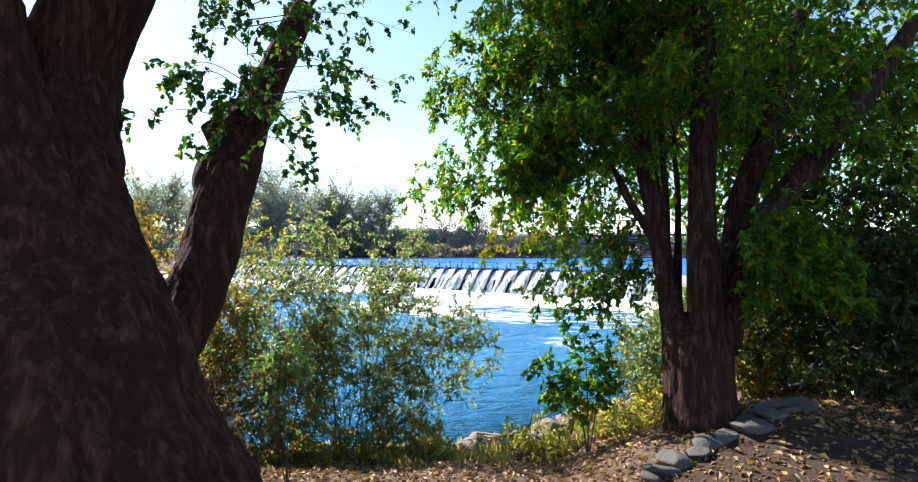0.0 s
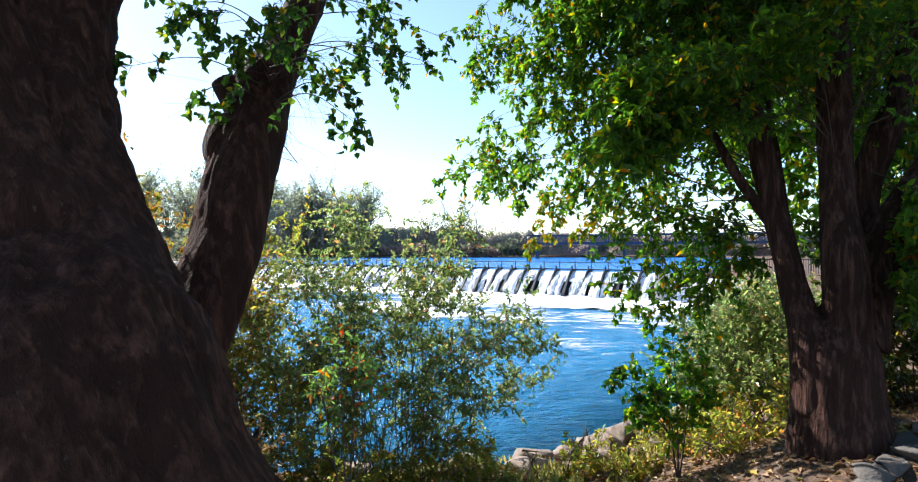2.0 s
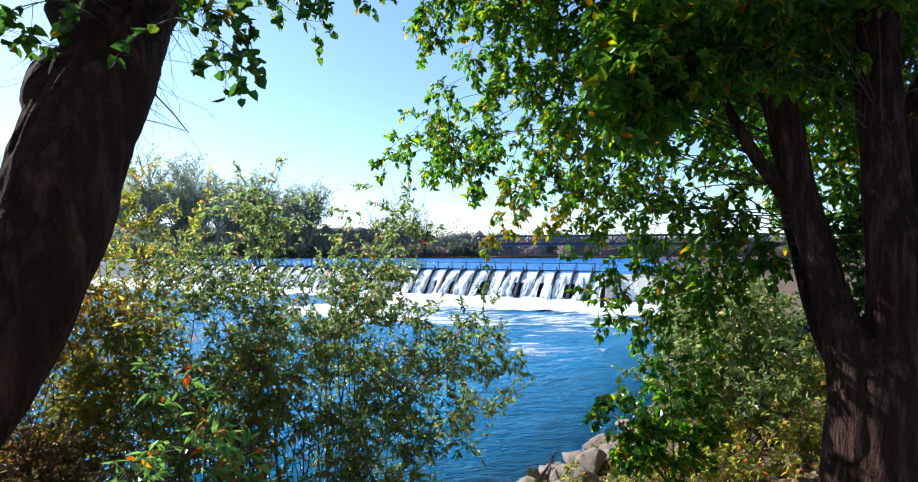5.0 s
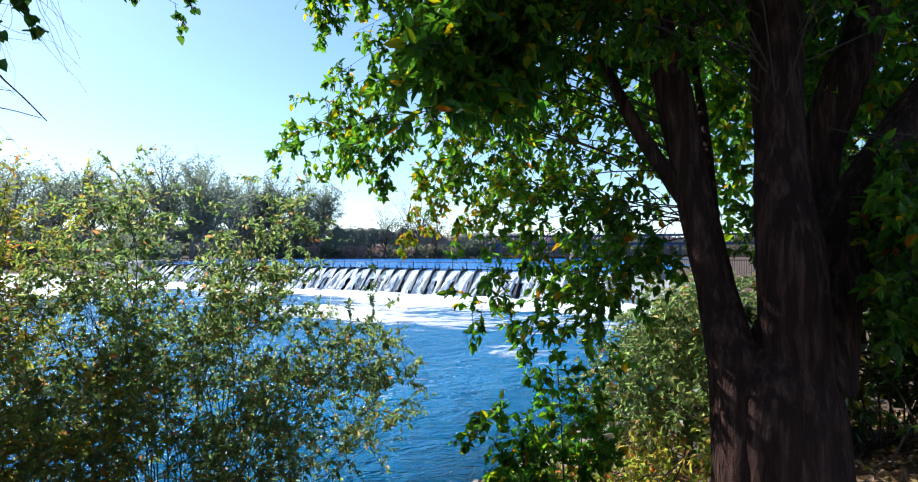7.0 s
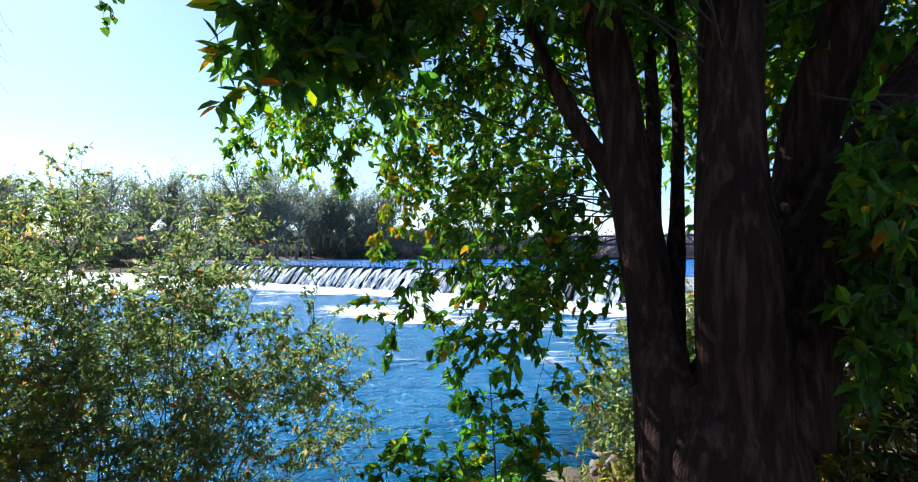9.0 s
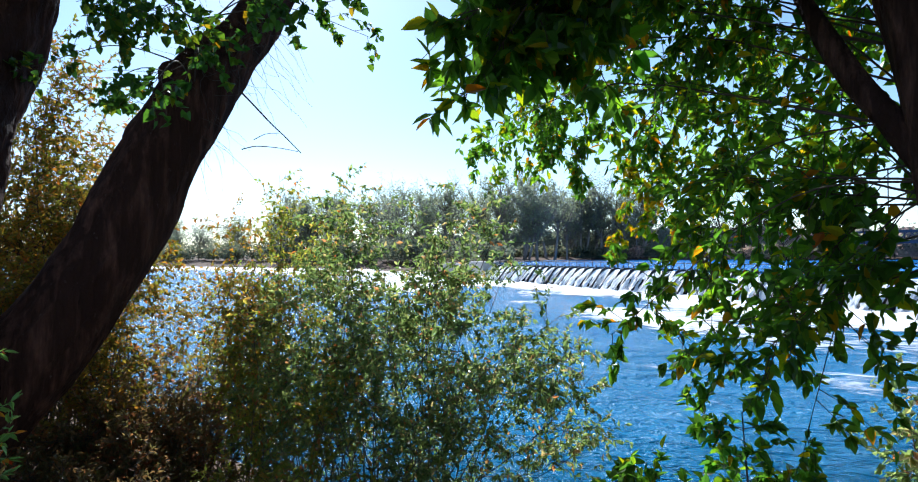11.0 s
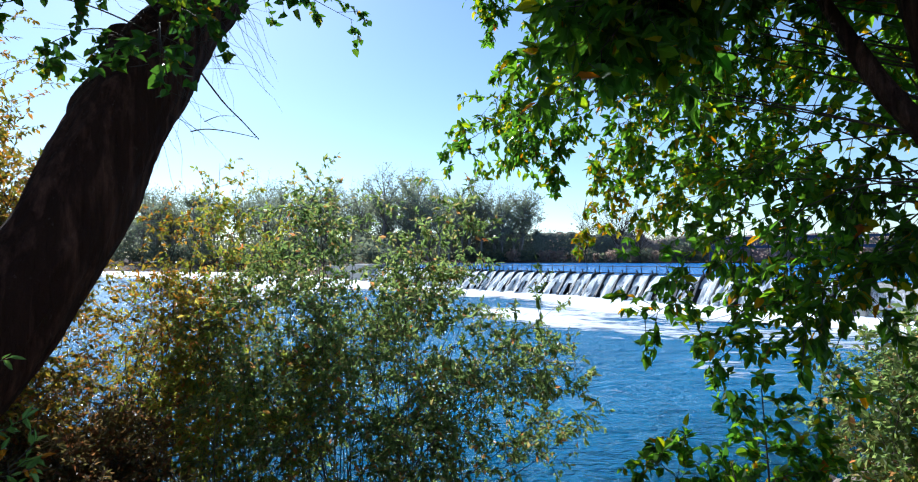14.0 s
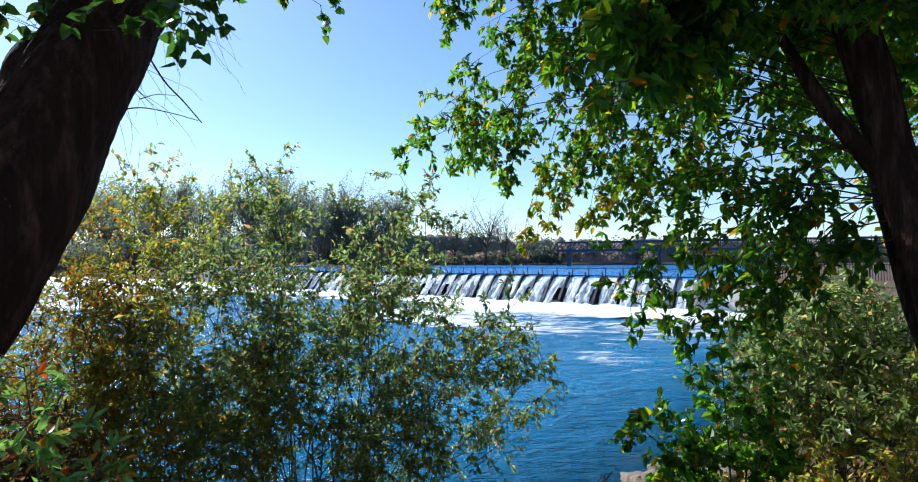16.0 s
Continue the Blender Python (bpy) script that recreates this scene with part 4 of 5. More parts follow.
    for _ in range(9):
        s = stem_a[int(r.uniform(24, 39))]
        t = np.array((r.uniform(0.5, 2.9), r.uniform(6.4, 8.4), r.uniform(3.5, 5.4)))
        fo.bough([s, s * 0.5 + t * 0.5 + r.normal(size=3) * 0.15 + (0, 0, 0.35), t], 0.006, 24, 0.6, 0.22, 14, 0.2, second=1, taper=0.7)
    for _ in range(12):
        s = stem_a[int(r.uniform(26, 39))]
        t = np.array((r.uniform(-0.2, 1.1), r.uniform(7.6, 9.0), r.uniform(3.5, 5.4)))
        fo.bough([s, s * 0.5 + t * 0.5 + r.normal(size=3) * 0.15 + (0, 0, 0.45), t], 0.006, 22, 0.55, 0.22, 14, 0.35, second=1, taper=0.8)
    # nearer sprays on the camera's side
    for t in ((0.62, 5.9, 2.62), (0.6, 6.1, 3.0), (0.8, 5.7, 2.75), (0.75, 5.5, 3.0), (1.1, 5.2, 3.0), (0.95, 6.0, 2.45), (1.1, 6.0, 2.7), (1.5, 5.2, 3.3), (0.9, 6.6, 2.9), (1.6, 6.0, 3.2), (2.0, 5.0, 3.4), (2.6, 4.6, 3.5),
              (3.2, 4.6, 3.4), (3.8, 4.8, 3.3), (4.6, 5.0, 3.1), (5.2, 5.4, 2.6), (4.3, 5.3, 2.7)):
        t = np.array(t)
        s = stem_b[int(r.uniform(20, 30))]
        fo.bough([s, s * 0.5 + t * 0.5 + r.normal(size=3) * 0.12 + (0, 0, 0.3), t], 0.006, 20, 0.46, 0.15, 10, 0.2, taper=0.8)
    # the nearest cluster of boughs, with large leaves
    near = Foliage(36)
    for _ in range(20):
        t = np.array((r.uniform(0.4, 1.2), r.uniform(5.7, 6.3), r.uniform(2.0, 3.0)))
        s = np.array((1.5, 6.2, 3.1)) + r.normal(size=3) * 0.15
        near.bough([s, (s + t) / 2 + (0, 0, 0.2), t], 0.006, 12, 0.34, 0.16, 9, 0.1, 0.7, second=1, taper=0.7)
    near.make(tree, TWIG, LEAF_ASH, 0.105, "ash", "near_branchwork", "near_foliage")
    # low hanging boughs
    for t in ((1.0, 7.0, 0.95), (1.15, 7.4, 1.3), (1.5, 7.4, 0.65), (1.8, 7.5, 1.0), (1.3, 8.0, 1.6), (2.1, 7.9, 1.5), (1.0, 8.4, 1.8), (1.7, 6.9, 0.8), (0.8, 8.8, 2.0), (2.0, 7.2, 0.4),
              (1.5, 7.2, 1.35), (1.3, 7.3, 0.9)):
        t = np.array(t)
        s = stem_a[int(r.uniform(14, 22))]
        fo.bough([s, s * 0.55 + t * 0.45 + r.normal(size=3) * 0.1 + (0, 0, 0.22), t], 0.006, 17, 0.42, 0.14, 11, 0.12, taper=0.5, second=1)
    # top of the crown
    for _ in range(56):
        a = r.uniform(0, 2 * math.pi)
        rad = r.uniform(0.8, 3.4)
        s = np.array((2.9, 6.5, 4.2)) + r.normal(size=3) * (0.6, 0.4, 0.5)
        t = np.array((3.2 + rad * math.cos(a) * 1.2, 7.0 + rad * math.sin(a), r.uniform(3.6, 6.6)))
        if t[0] < 3.0 and t[1] > 6.6:
            t[2] = max(t[2], 5.0)
        fo.bough([s, (s + t) / 2 + r.normal(size=3) * 0.32 + (0, 0, 0.3), t], 0.006, 23, 0.8, 0.22, 15, 0.06, second=1)
    # unseen upper boughs, added to keep the sun off the ground
    for _ in range(38):
        s = np.array((2.8, 6.6, 5.4)) + r.normal(size=3) * 0.4
        t = np.array((r.uniform(-1.5, 6.0), r.uniform(4.6, 10.0), r.uniform(6.0, 8.2)))
        fo.bough([s, (s + t) / 2 + (0, 0, 0.5), t], 0.022, 20, 0.9, 0.1, 15, 0.1, second=1)
    # low sprays before the leaning stems
    for _ in range(22):
        s = np.array((3.7, 6.15, 2.1)) + r.normal(size=3) * 0.15
        t = np.array((r.uniform(3.0, 4.4), r.uniform(5.3, 5.65), r.uniform(0.9, 1.65)))
        fo.bough([s, (s + t) / 2 + (0, 0, 0.15), t], 0.006, 16, 0.4, 0.18, 11, 0.2, taper=0.7, second=1)
    # the dense shaded side of the crown, behind and beside the stems
    back = Foliage(34)
    for _ in range(64):
        s = np.array((4.4, 7.4, 3.6)) + r.normal(size=3) * 0.5
        t = np.array((r.uniform(3.5, 9.5), r.uniform(6.4, 10.2), r.uniform(1.3, 6.4)))
        back.bough([s, (s + t) / 2 + r.normal(size=3) * 0.35 + (0, 0, 0.4), t], 0.006, 22, 0.75, 0.2, 11, 0.15, second=1)
    for _ in range(10):
        s = np.array((2.5, 6.8, 4.4)) + r.normal(size=3) * 0.3
        t = np.array((r.uniform(1.0, 4.2), r.uniform(7.0, 8.8), r.uniform(3.3, 5.8)))
        back.bough([s, (s + t) / 2 + r.normal(size=3) * 0.2 + (0, 0, 0.3), t], 0.006, 18, 0.6, 0.2, 10, 0.1, second=1)
    for _ in range(14):
        s = np.array((4.2, 7.6, 4.0)) + r.normal(size=3) * 0.25
        t = np.array((r.uniform(3.6, 5.2), r.uniform(7.8, 9.5), r.uniform(2.5, 6.0)))
        back.bough([s, (s + t) / 2 + r.normal(size=3) * 0.2 + (0, 0, 0.3), t], 0.006, 18, 0.6, 0.2, 10, 0.1, second=1)
    for _ in range(9):
        s = np.array((2.3, 6.8, 3.8)) + r.normal(size=3) * 0.2
        t = np.array((r.uniform(1.1, 2.6), r.uniform(6.8, 8.0), r.uniform(3.0, 4.2)))
        back.bough([s, (s + t) / 2 + r.normal(size=3) * 0.15 + (0, 0, 0.25), t], 0.006, 16, 0.5, 0.2, 9, 0.1, second=1)
    for _ in range(12):
        s = np.array((3.0, 7.2, 3.4)) + r.normal(size=3) * 0.2
        t = np.array((r.uniform(2.6, 3.8), r.uniform(7.6, 8.8), r.uniform(1.9, 4.5)))
        back.bough([s, (s + t) / 2 + r.normal(size=3) * 0.2 + (0, 0, 0.3), t], 0.006, 16, 0.55, 0.2, 9, 0.1, second=1)
    # sprays that have turned yellow, hanging in the outer curtain
    gold = Foliage(35)
    for c in ((1.5, 9.25, 2.05), (1.62, 9.2, 2.35), (1.4, 9.3, 1.85), (1.7, 9.3, 1.8), (1.3, 9.2, 2.6), (0.45, 9.5, 1.45), (0.6, 9.4, 1.95), (2.2, 9.0, 2.3), (0.9, 9.3, 2.0), (0.75, 9.4, 1.75), (1.2, 9.3, 1.75), (0.7, 9.3, 2.25), (1.05, 9.2, 2.3), (1.9, 9.2, 1.9)):
        c = np.array(c)
        s = c + (0.1, -0.25, 0.55)
        gold.bough([s, (s + c) / 2 + (0, 0.05, 0.06), c], 0.005, 9, 0.26, 0.3, 7, 0.1, 0.7, second=1, taper=0.6)
    gold.make(tree, TWIG, LEAF_ASH_GOLD, 0.08, "ash", "yellow_spray_twigs", "yellow_foliage")
    back.make(tree, TWIG, LEAF_ASH, 0.115, "broad", "inner_branchwork", "inner_foliage")
    fo.make(tree, TWIG, LEAF_ASH, 0.08, "ash", pick=lambda q: (q[:, 0] < 1.5) & (q[:, 1] < 6.4) & (q[:, 2] < 3.3), single=LEAF_ASH_ONE)


build_ash()


def build_bush(name, at, label, seed, stems, spread, height, leaf_mat, twigs=16, count=10, size=0.062, shape="lance", lean=(0, 0), length=0.5, group="", start=0.2):
    """A many-stemmed bush: arching stems from one root, twigs and leaves."""
    bush = empty(name, (at[0], at[1], ground_height(at[0], at[1]) - 0.05), label, "bush", group)
    r = np.random.default_rng(seed)
    fo = Foliage(seed)
    z0 = ground_height(at[0], at[1]) - 0.1
    for i in range(stems):
        a = r.uniform(0, 2 * math.pi)
        q = r.random() ** 0.5
        dx, dy = spread[0] * q * math.cos(a) + lean[0], spread[1] * q * math.sin(a) + lean[1]
        h = height * (1.02 - 0.5 * q ** 2.2) * (1.03 - 0.5 * r.random() ** 2)
        s = np.array((at[0] + dx * 0.25 + r.normal() * 0.22, at[1] + dy * 0.25 + r.normal() * 0.22, z0))
        s[2] = min(z0, float(ground_z(s[0], s[1])) - 0.05)
        t = np.array((at[0] + dx, at[1] + dy, z0 + h))
        m1 = s * 0.65 + t * 0.35 + np.array((-dx * 0.1, -dy * 0.1, h * 0.05)) + r.normal(size=3) * 0.17
        m2 = s * 0.3 + t * 0.7 + np.array((-dx * 0.1, -dy * 0.1, h * 0.05)) + r.normal(size=3) * 0.2
        fo.bough([s, m1, m2, t], 0.008, twigs, length, 0.02, count, start, 0.55, 0.95, up=0.1, second=1)
    fo.make(bush, TWIG, leaf_mat, size, shape)
    return bush


build_bush("willow_bush", (-1.6, 8.4), "leafy olive-green willow bush with many thin stems at the water's edge", 41, 54, (2.3, 1.0), 4.0, LEAF_WILLOW, 22, 17, 0.066, "slim", length=0.5, start=0.3)
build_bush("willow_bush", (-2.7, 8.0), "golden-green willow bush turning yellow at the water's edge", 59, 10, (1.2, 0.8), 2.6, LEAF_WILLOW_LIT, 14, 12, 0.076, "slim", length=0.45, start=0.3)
build_bush("willow_bush", (-4.9, 6.8), "yellowing willow bush with rusty leaves behind the leaning stem", 42, 50, (1.2, 1.1), 4.2, LEAF_RUST, 18, 16, 0.062, "slim")
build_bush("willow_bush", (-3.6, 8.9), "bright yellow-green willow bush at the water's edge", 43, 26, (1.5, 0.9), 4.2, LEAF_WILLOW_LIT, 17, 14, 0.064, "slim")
build_bush("willow_bush", (-4.1, 8.1), "rusty willow bush behind the leaning stem", 53, 22, (1.0, 0.8), 3.5, LEAF_RUST, 16, 14, 0.062, "slim")
build_bush("willow_bush", (-5.35, 6.7), "tall rusty golden willow bush behind the old trunk", 58, 56, (0.85, 0.8), 5.0, LEAF_RUST, 20, 15, 0.062, "slim", length=0.6)
for k, (x, y, h) in enumerate(((-3.6, 7.2, 1.2), (-3.1, 6.3, 0.8), (-3.5, 6.6, 1.0), (-4.1, 6.6, 1.1), (-4.4, 7.3, 1.3), (-3.9, 6.0, 0.8))):
    build_bush("undergrowth", (x, y), "low dry rusty undergrowth on the bank", 60 + k, 18, (0.6, 0.5), h, LEAF_UNDER, 14, 11, 0.06, "slim", length=0.3)
build_bush("undergrowth", (-4.2, 7.1), "rusty brown thicket behind the leaning stem", 167, 28, (0.9, 0.7), 1.9, LEAF_UNDER, 15, 12, 0.062, "slim", length=0.4, start=0.05)
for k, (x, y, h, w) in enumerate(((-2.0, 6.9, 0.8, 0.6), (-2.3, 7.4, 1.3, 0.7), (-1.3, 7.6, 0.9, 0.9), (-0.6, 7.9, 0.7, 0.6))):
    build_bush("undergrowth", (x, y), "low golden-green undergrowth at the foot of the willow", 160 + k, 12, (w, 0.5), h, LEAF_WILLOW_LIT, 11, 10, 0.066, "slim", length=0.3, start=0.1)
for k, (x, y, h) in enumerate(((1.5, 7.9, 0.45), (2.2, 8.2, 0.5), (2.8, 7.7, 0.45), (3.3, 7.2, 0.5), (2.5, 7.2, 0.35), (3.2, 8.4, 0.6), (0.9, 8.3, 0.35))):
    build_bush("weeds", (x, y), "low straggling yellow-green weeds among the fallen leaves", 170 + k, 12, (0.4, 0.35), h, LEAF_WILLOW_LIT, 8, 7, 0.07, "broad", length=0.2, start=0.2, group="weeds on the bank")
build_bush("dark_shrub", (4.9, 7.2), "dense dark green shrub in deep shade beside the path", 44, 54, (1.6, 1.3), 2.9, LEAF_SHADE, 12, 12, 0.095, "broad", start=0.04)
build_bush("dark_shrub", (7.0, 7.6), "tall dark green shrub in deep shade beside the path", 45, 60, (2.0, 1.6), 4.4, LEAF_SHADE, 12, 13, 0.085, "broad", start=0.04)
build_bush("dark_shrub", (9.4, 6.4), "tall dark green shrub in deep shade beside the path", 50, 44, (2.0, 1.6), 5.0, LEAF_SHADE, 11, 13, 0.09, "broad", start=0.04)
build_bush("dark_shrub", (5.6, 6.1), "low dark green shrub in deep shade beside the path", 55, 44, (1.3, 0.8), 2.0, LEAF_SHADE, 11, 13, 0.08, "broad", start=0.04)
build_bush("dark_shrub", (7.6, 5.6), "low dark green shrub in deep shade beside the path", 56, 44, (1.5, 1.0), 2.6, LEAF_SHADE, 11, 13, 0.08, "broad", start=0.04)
build_bush("bank_shrub", (4.4, 7.9), "low golden-green shrub beside the ash tree", 69, 24, (0.6, 0.5), 1.3, LEAF_WILLOW_LIT, 14, 9, 0.075, "broad", length=0.35, start=0.05)
build_bush("bank_shrub", (4.0, 9.2), "yellow-green shrub on the sunny bank", 46, 46, (1.3, 1.2), 2.2, LEAF_WILLOW, 15, 10, 0.085, "broad", length=0.55)
build_bush("bank_shrub", (6.3, 12.6), "yellow-green shrub on the sunny bank", 47, 44, (1.8, 1.8), 2.2, LEAF_WILLOW, 15, 10, 0.1, "broad", length=0.6)
build_bush("bank_shrub", (9.6, 18.5), "yellow-green shrub on the sunny bank", 52, 36, (2.4, 2.2), 2.2, LEAF_WILLOW, 14, 10, 0.13, "broad", length=0.7)


def build_shoot():
    """A sprout with red-tipped leaves at the foot of the cottonwood."""
    at = (-1.55, 4.95)
    z0 = ground_height(*at)
    plant = empty("sprout", (*at, z0), "small sprout with bright green and red leaves beside the trunk", "plant")
    fo = Foliage(57)
    for t in ((-1.44, 4.65, 0.8), (-1.6, 4.8, 0.95), (-1.7, 4.6, 0.7), (-1.35, 4.8, 0.62)):
        s, t = np.array((at[0], at[1], z0 - 0.05)), np.array(t)
        fo.bough([s, s * 0.4 + t * 0.6 + (0, 0, 0.15), t], 0.006, 15, 0.18, 0.08, 9, 0.45, 0.6, second=0)
    fo.make(plant, TWIG, LEAF_SPROUT, 0.055, "willow", pick=lambda q: q[:, 2] > -9, single=LEAF_SPROUT_ONE)


build_shoot()


def build_sapling():
    at = (1.75, 7.1)
    z0 = ground_height(*at)
    tree = empty("sapling", (*at, z0), "slender young tree with broad green leaves beside the rocks", "tree")
    fo = Foliage(51)
    for top in ((1.7, 7.1, 0.55), (1.5, 7.0, 0.1), (1.95, 7.2, 0.2)):
        s, t = np.array((at[0], at[1], z0 - 0.1)), np.array(top)
        fo.bough([s, (s + t) / 2 + (0.02, 0, 0), t], 0.014, 18, 0.36, 0.08, 12, 0.35, 0.8, second=1)
    for top in ((1.05, 6.95, 0.1), (1.2, 7.0, -0.2), (1.4, 6.8, -0.1), (2.0, 6.9, 0.0)):
        s, t = np.array((at[0], at[1], z0 + 0.35)), np.array(top)
        fo.bough([s, (s + t) / 2 + (0, 0, 0.08), t], 0.008, 12, 0.28, 0.06, 12, 0.2, 0.8, second=1)
    fo.make(tree, TWIG, LEAF_ASH, 0.075, "ovate", pick=lambda q: q[:, 1] < 7.05, single=LEAF_ASH_ONE)


build_sapling()


# ---- rocks ----
def build_rock(at, size, seed, name="rock", label="weathered pale river boulder at the water's edge", group="bank rocks", sink=0.3, tall=0.62, material=None):
    r = np.random.default_rng(seed)
    bm = bmesh.new()
    pts = r.normal(size=(15, 3))
    pts /= np.linalg.norm(pts, axis=1)[:, None]
    pts *= r.uniform(0.82, 1.1, (15, 1))
    for p in pts:
        bm.verts.new((p[0] * size, p[1] * size * r.uniform(0.7, 0.9), p[2] * size * tall))
    bmesh.ops.convex_hull(bm, input=bm.verts[:])
    bmesh.ops.delete(bm, geom=[v for v in bm.verts if not v.link_faces], context="VERTS")
    bmesh.ops.bevel(bm, geom=bm.edges[:], offset=size * 0.09, segments=2, affect="EDGES", profile=0.6)
    bmesh.ops.triangulate(bm, faces=[q for q in bm.faces if len(q.verts) > 4])
    bmesh.ops.subdivide_edges(bm, edges=[e for e in bm.edges if e.calc_length() > size * 0.35], cuts=1, use_grid_fill=True)
    off = Vector(r.normal(size=3) * 5)
    for v in bm.verts:
        v.co += v.co.normalized() * size * 0.07 * noise.noise(v.co * (2.2 / size) + off)
    m = pose(at[0], at[1], ground_height(*at) + size * tall * (1 - 2 * sink), *r.uniform(-12, 12, 2), r.uniform(0, 360))
    ob = part(name, bm, material or ROCK, None, "", True)
    ob.matrix_world = m
    return tagged(ob, label, "rock", group)


r9 = np.random.default_rng(91)
for i in range(46):
    x = r9.uniform(-2.6, 4.2)
    y = float(np.interp(x, SHORE_X, SHORE_Y)) - r9.uniform(0.1, 2.0)
    build_rock((x, y), r9.uniform(0.12, 0.36), 100 + i, tall=0.5)
for i, (x, y, s) in enumerate(((0.5, 9.35, 0.42), (1.55, 9.1, 0.46), (2.05, 9.75, 0.4), (2.7, 9.5, 0.34), (-0.5, 9.2, 0.3), (1.05, 9.7, 0.3), (2.3, 8.9, 0.32))):
    build_rock((x, y), s, 180 + i, tall=0.55, sink=0.25)
for i in range(19):
    u = i / 18
    x, y = 0.3 + 3.4 * u, 4.2 + 1.6 * u ** 0.9
    build_rock((x + r9.normal() * 0.04, y + r9.normal() * 0.05), r9.uniform(0.12, 0.2) + 0.006 * i, 140 + i, "edging_stone", "flat weathered stone of the low path edging", "path edging", 0.3, 0.36, EDGE_STONE)


# ---- far banks ----
def build_far_tree(at, height, width, seed, mat, bare=False, n=None):
    z0 = float(ground_z(*at))
    tree = empty("far_tree", (*at, z0), "bare-branched tree on the far bank" if bare else "tall airy tree on the far bank", "tree", "trees on the far bank")
    r = np.random.default_rng(seed)
    w = Wood()
    top = np.array((at[0] + r.normal() * width * 0.1, at[1], z0 + height * 0.8))
    s = np.array((*at, z0 - 0.3))
    trunk = smooth_path([s, s * 0.5 + top * 0.5 + (r.normal() * 0.4, 0, 0), top], 8)
    w.tube(trunk, (height * 0.022, height * 0.006), 6)
    P, D = [], []
    limbs = 27
    for i in range(limbs):
        u = r.uniform(0.36, 0.98)
        b = trunk[int(u * 7)]
        a = r.uniform(0, 2 * math.pi)
        L = width * 0.5 * r.uniform(0.35, 1.15) * (1.05 - 0.45 * u)
        e = b + np.array((math.cos(a) * L, math.sin(a) * L, L * r.uniform(0.6, 1.9)))
        w.tube([b, (b + e) / 2 + (0, 0, 0.1 * L), e], (height * 0.007, height * 0.002), 4)
        for _ in range(7 if not bare else 9):
            q = (b + e) / 2 + (e - b) * r.uniform(-0.2, 0.5)
            e2 = q + r.normal(size=3) * L * 0.34 + (0, 0, L * 0.3)
            w.tube([q, e2], (height * 0.003, height * 0.001), 3)
            if not bare:
                k = n or 11
                c = q + (e2 - q) * r.random((k, 1)) + r.normal(size=(k, 3)) * width * 0.03
                P.append(c)
                D.append(r.normal(size=(k, 3)))
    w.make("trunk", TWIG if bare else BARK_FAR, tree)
    if P:
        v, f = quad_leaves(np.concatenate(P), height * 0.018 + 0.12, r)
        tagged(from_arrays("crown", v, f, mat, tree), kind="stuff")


rf = np.random.default_rng(77)
for i in range(58):
    b = radians(rf.uniform(-46, -8.5))
    D = rf.uniform(122, 152)
    x, y = D * math.tan(b), D
    if float(ground_z(x, y)) < 0:
        y = 156 + rf.uniform(0, 8)
        x = y * math.tan(b)
    build_far_tree((x, y), rf.uniform(15, 25), rf.uniform(10, 17), 200 + i, LEAF_FAR_HAZED)
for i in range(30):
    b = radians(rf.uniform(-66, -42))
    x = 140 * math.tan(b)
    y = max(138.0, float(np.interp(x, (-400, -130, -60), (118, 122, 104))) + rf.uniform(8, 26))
    build_far_tree((x, y), rf.uniform(10, 17), rf.uniform(10, 16), 260 + i, LEAF_FAR_HAZED)
for x, y, h in ((2.8, 152.8, 14), (-6.1, 153, 11), (8.5, 154, 10)):
    build_far_tree((x, y), h, h * 1.2, 300 + int(x * 7), LEAF_FAR_HAZED, True)


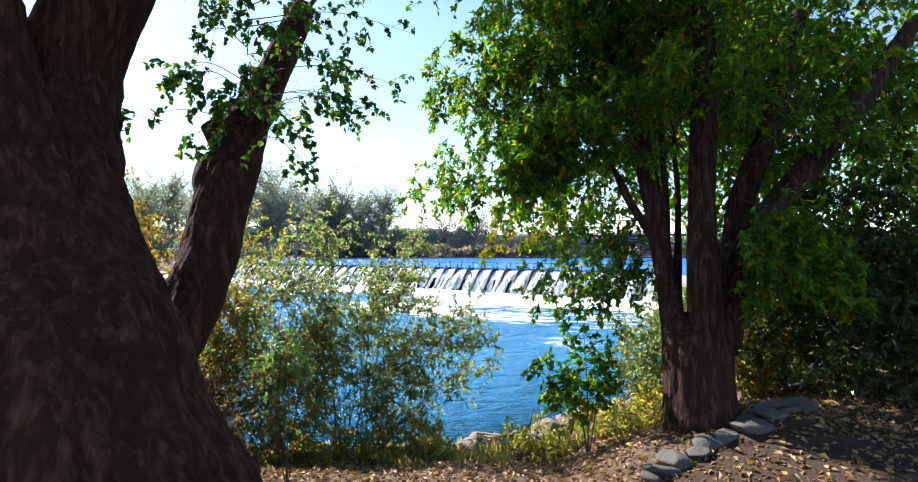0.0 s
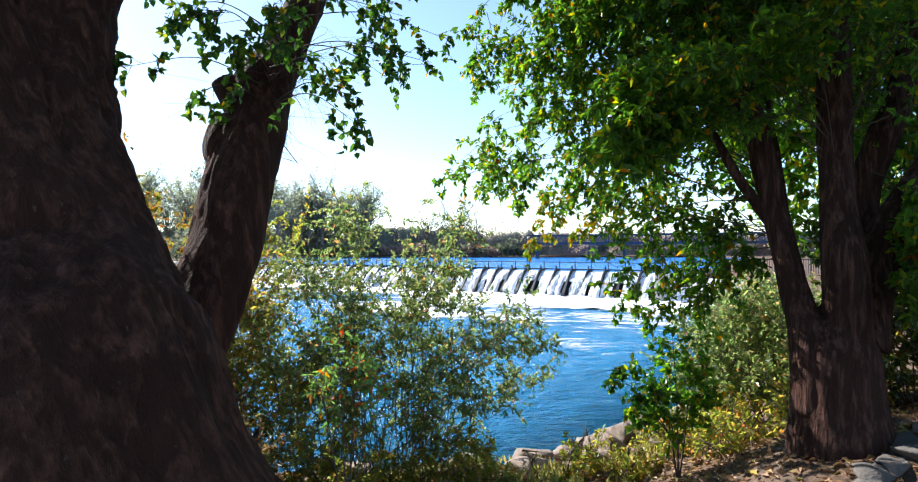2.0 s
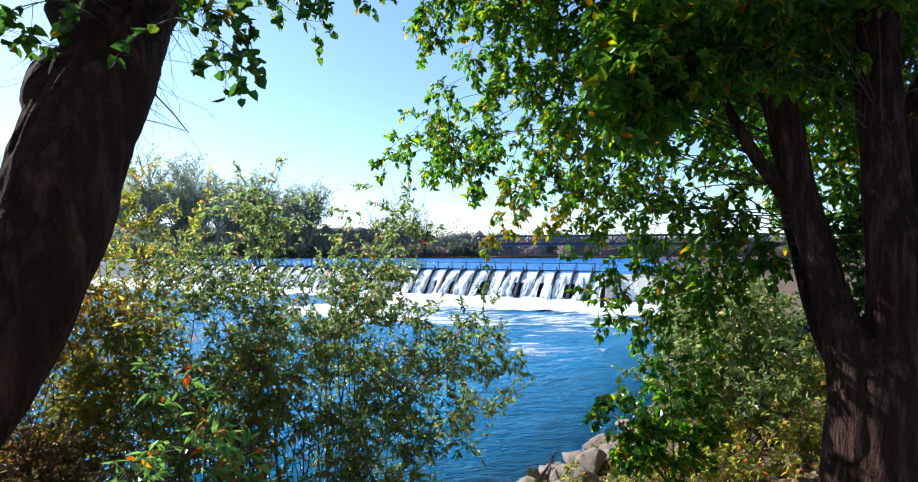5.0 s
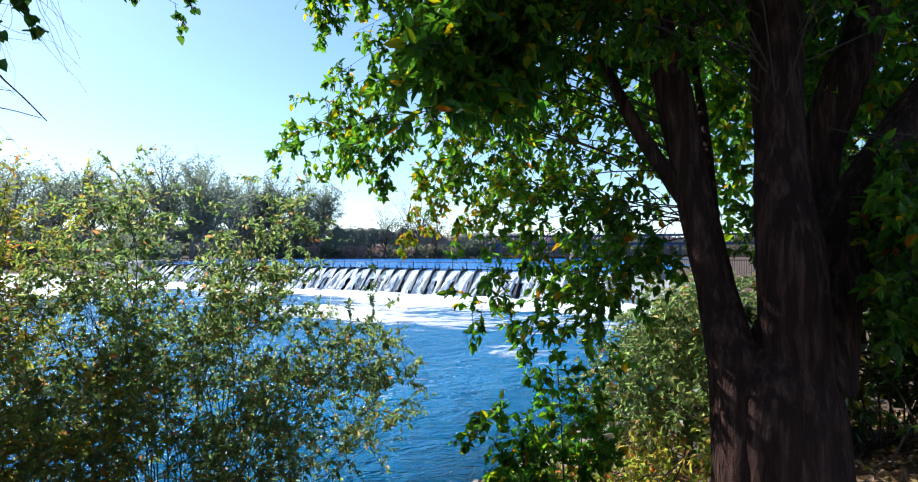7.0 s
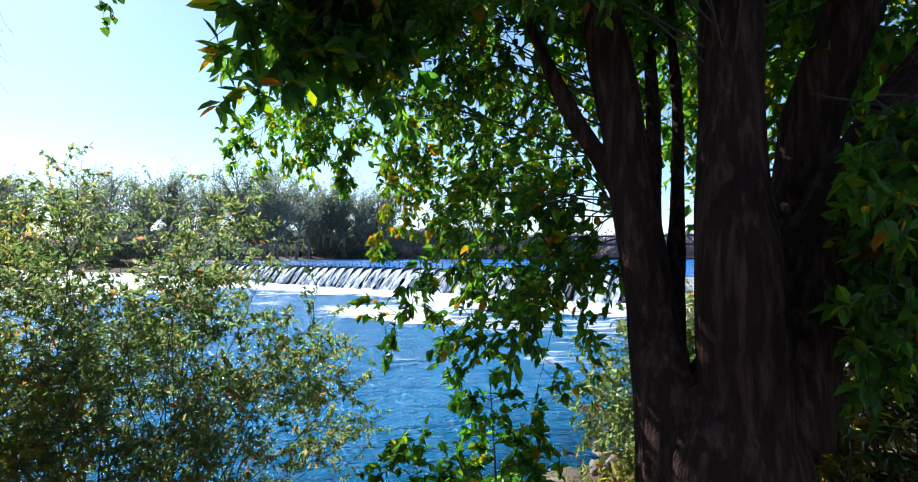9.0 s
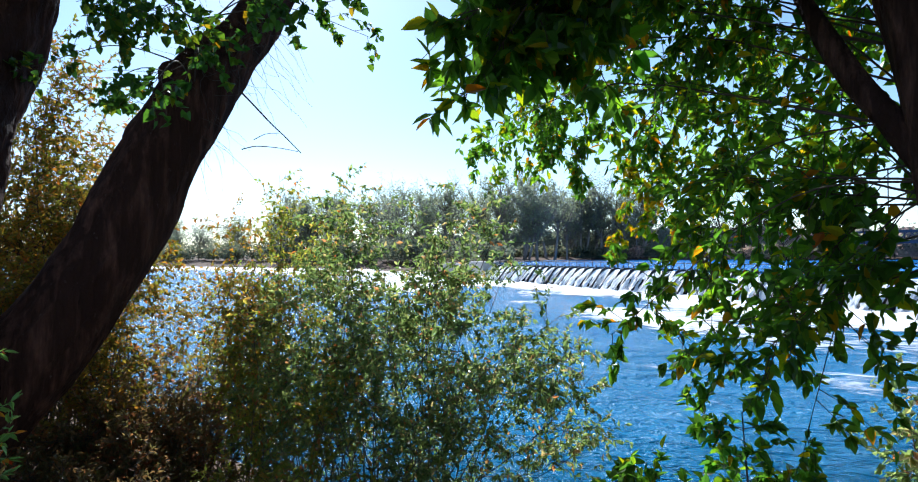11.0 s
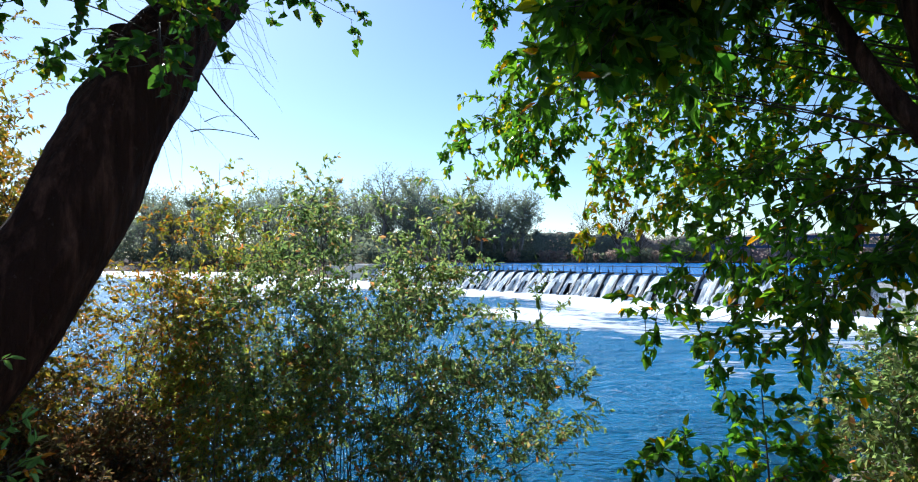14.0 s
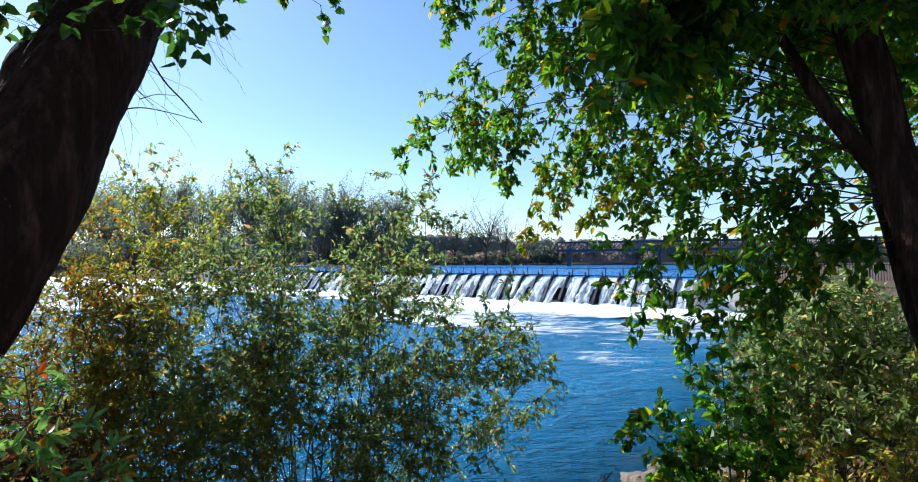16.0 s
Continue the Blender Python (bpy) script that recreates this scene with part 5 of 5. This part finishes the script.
def build_far_scrub():
    """The low woods and scrub along the far banks, as one mass of leaf clumps."""
    r = np.random.default_rng(12)
    P, Pr = [], []
    spots = [(x, r.uniform(153.5, 156), r.uniform(2.2, 4.5)) for x in np.arange(-75, 24, 1.9)]
    spots += [(x, r.uniform(166, 180), r.uniform(8.5, 13)) for x in np.arange(-110, 24, 2.4)]
    spots += [(x, r.uniform(154, 172), r.uniform(4.0, 8.5)) for x in np.arange(14, 175, 0.9)]
    for x in np.concatenate([np.arange(-200, -36, 1.7), np.arange(-300, -38, 1.9)]):
        shore = float(np.interp(x, (-400, -130, -60, -38, -31), (118, 122, 104, 84, 74)))
        spots.append((x, shore + r.uniform(1.6, 12), r.uniform(2.6, 7.5)))
    spots += [(x, r.uniform(150, 168), r.uniform(7.0, 12.5)) for x in np.arange(-330, -90, 2.6)]
    for x, y, h in spots:
        z = float(ground_z(x, y))
        if z < -0.6:
            continue
        k = 190
        ball = r.normal(size=(k, 3))
        ball *= (r.random((k, 1)) ** 0.45) / np.linalg.norm(ball, axis=1)[:, None]
        c = np.array((x, y, z + h * 0.45)) + ball * np.array((h * 0.55, h * 0.45, h * 0.52)) * (0.8 + 0.25 * r.random((k, 1)))
        c = c[c[:, 2] > z]
        (Pr if r.random() < 0.35 and x > -35 else P).append(c)
    for name, L, mat in (("far_scrub", P, LEAF_SCRUB_HAZED), ("far_russet_scrub", Pr, LEAF_FAR_RED)):
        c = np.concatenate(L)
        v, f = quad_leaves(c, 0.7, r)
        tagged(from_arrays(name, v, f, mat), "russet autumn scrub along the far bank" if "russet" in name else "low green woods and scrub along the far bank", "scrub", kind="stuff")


build_far_scrub()


def far_brush_material(name, a, b):
    k = Mat(name)
    lumps, fine = k.noise(0.5, 4.0, 0.6), k.noise(1.8, 5.0, 0.75)
    c = k.mix(k.ramp(k.noise(0.09, 3.0), (0.38, (0, 0, 0)), (0.6, (1, 1, 1))), a, b)
    c = k.mix(k.ramp(fine, (0.36, (0.7,) * 3), (0.62, (0, 0, 0))), c, tuple(v * 0.5 for v in a))
    k.color(c).rough(0.95, 0.1)
    k.bump(k.math("ADD", lumps, fine), 1.0, 1.2)
    return k.m


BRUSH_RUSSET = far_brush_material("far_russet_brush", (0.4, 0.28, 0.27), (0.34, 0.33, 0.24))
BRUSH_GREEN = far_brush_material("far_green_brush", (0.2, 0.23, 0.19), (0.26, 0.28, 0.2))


def build_far_brush(label, x0, x1, y_at, low, high, mat, seed):
    """The inner mass of the brush along a far bank: an uneven rounded ridge."""
    xs = np.arange(x0, x1, 1.1)
    prof = ((-3.2, 0.0), (-3.0, 0.35), (-2.4, 0.66), (-1.4, 0.88), (0.0, 1.0), (1.6, 0.85), (2.6, 0.0))
    v = []
    for x in xs:
        y = y_at + 0.02 * x
        z = float(ground_z(x, y + 1.0)) - 0.3
        h = low + (high - low) * (0.5 + 0.5 * noise.noise(Vector((x * 0.11, seed, 0)))) + 1.3 * noise.noise(Vector((x * 0.5, seed, 2)))
        for q, (d, u) in enumerate(prof):
            w = noise.noise(Vector((x * 0.45, q * 1.7, seed)))
            v.append((x + 0.4 * w, y + d * (0.8 + 0.3 * w), z + h * u * (1 + 0.12 * w)))
    m = len(prof)
    f = [(i * m + q, (i + 1) * m + q, (i + 1) * m + q + 1, i * m + q + 1) for i in range(len(xs) - 1) for q in range(m - 1)]
    tagged(from_arrays("far_brush", v, f, mat, None, "", True), label, "scrub", kind="stuff")


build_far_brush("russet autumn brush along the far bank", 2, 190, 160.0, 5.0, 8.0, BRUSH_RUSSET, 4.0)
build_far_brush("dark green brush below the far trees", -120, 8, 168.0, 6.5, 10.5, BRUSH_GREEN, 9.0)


# ---- litter ----
def build_litter():
    r = np.random.default_rng(15)
    n = 42000
    x, y = r.uniform(-5.2, 9, n), r.uniform(-1.5, 9.4, n)
    z = ground_z(x, y) + np.array([rumple(a, b) for a, b in zip(x, y)])
    keep = (z > -1.7) & ((y > 4.15 + 0.42 * x) | (r.random(n) < 0.85))
    p = np.stack([x, y, z + 0.012], 1)[keep]
    d = r.normal(size=p.shape) * (1, 1, 0.15)
    v, f = leaf_arrays(p, d, 0.08, "broad", r, 0.5)
    tagged(from_arrays("fallen_leaves", v, f, DRY_LEAF), "dry brown fallen leaves strewn over the bank", "leaves", kind="stuff")
    P, D = [], []
    for _ in range(70):
        gx, gy = r.uniform(-1.5, 4.5), 0
        gy = float(np.interp(gx, SHORE_X, SHORE_Y)) - r.uniform(0.6, 3.4)
        gz = ground_height(gx, gy)
        k = 22
        P.append(np.array((gx, gy, gz - 0.01)) + r.normal(size=(k, 3)) * (0.1, 0.1, 0))
        D.append(r.normal(size=(k, 3)) * (0.4, 0.4, 0.1) + (0, 0, 0.8))
    v, f = leaf_arrays(np.concatenate(P), np.concatenate(D), 0.17, "lance", r)
    tagged(from_arrays("grass_tufts", v, f, GRASS), "dry straw-coloured grass tufts among the rocks", "grass", kind="stuff")


build_litter()
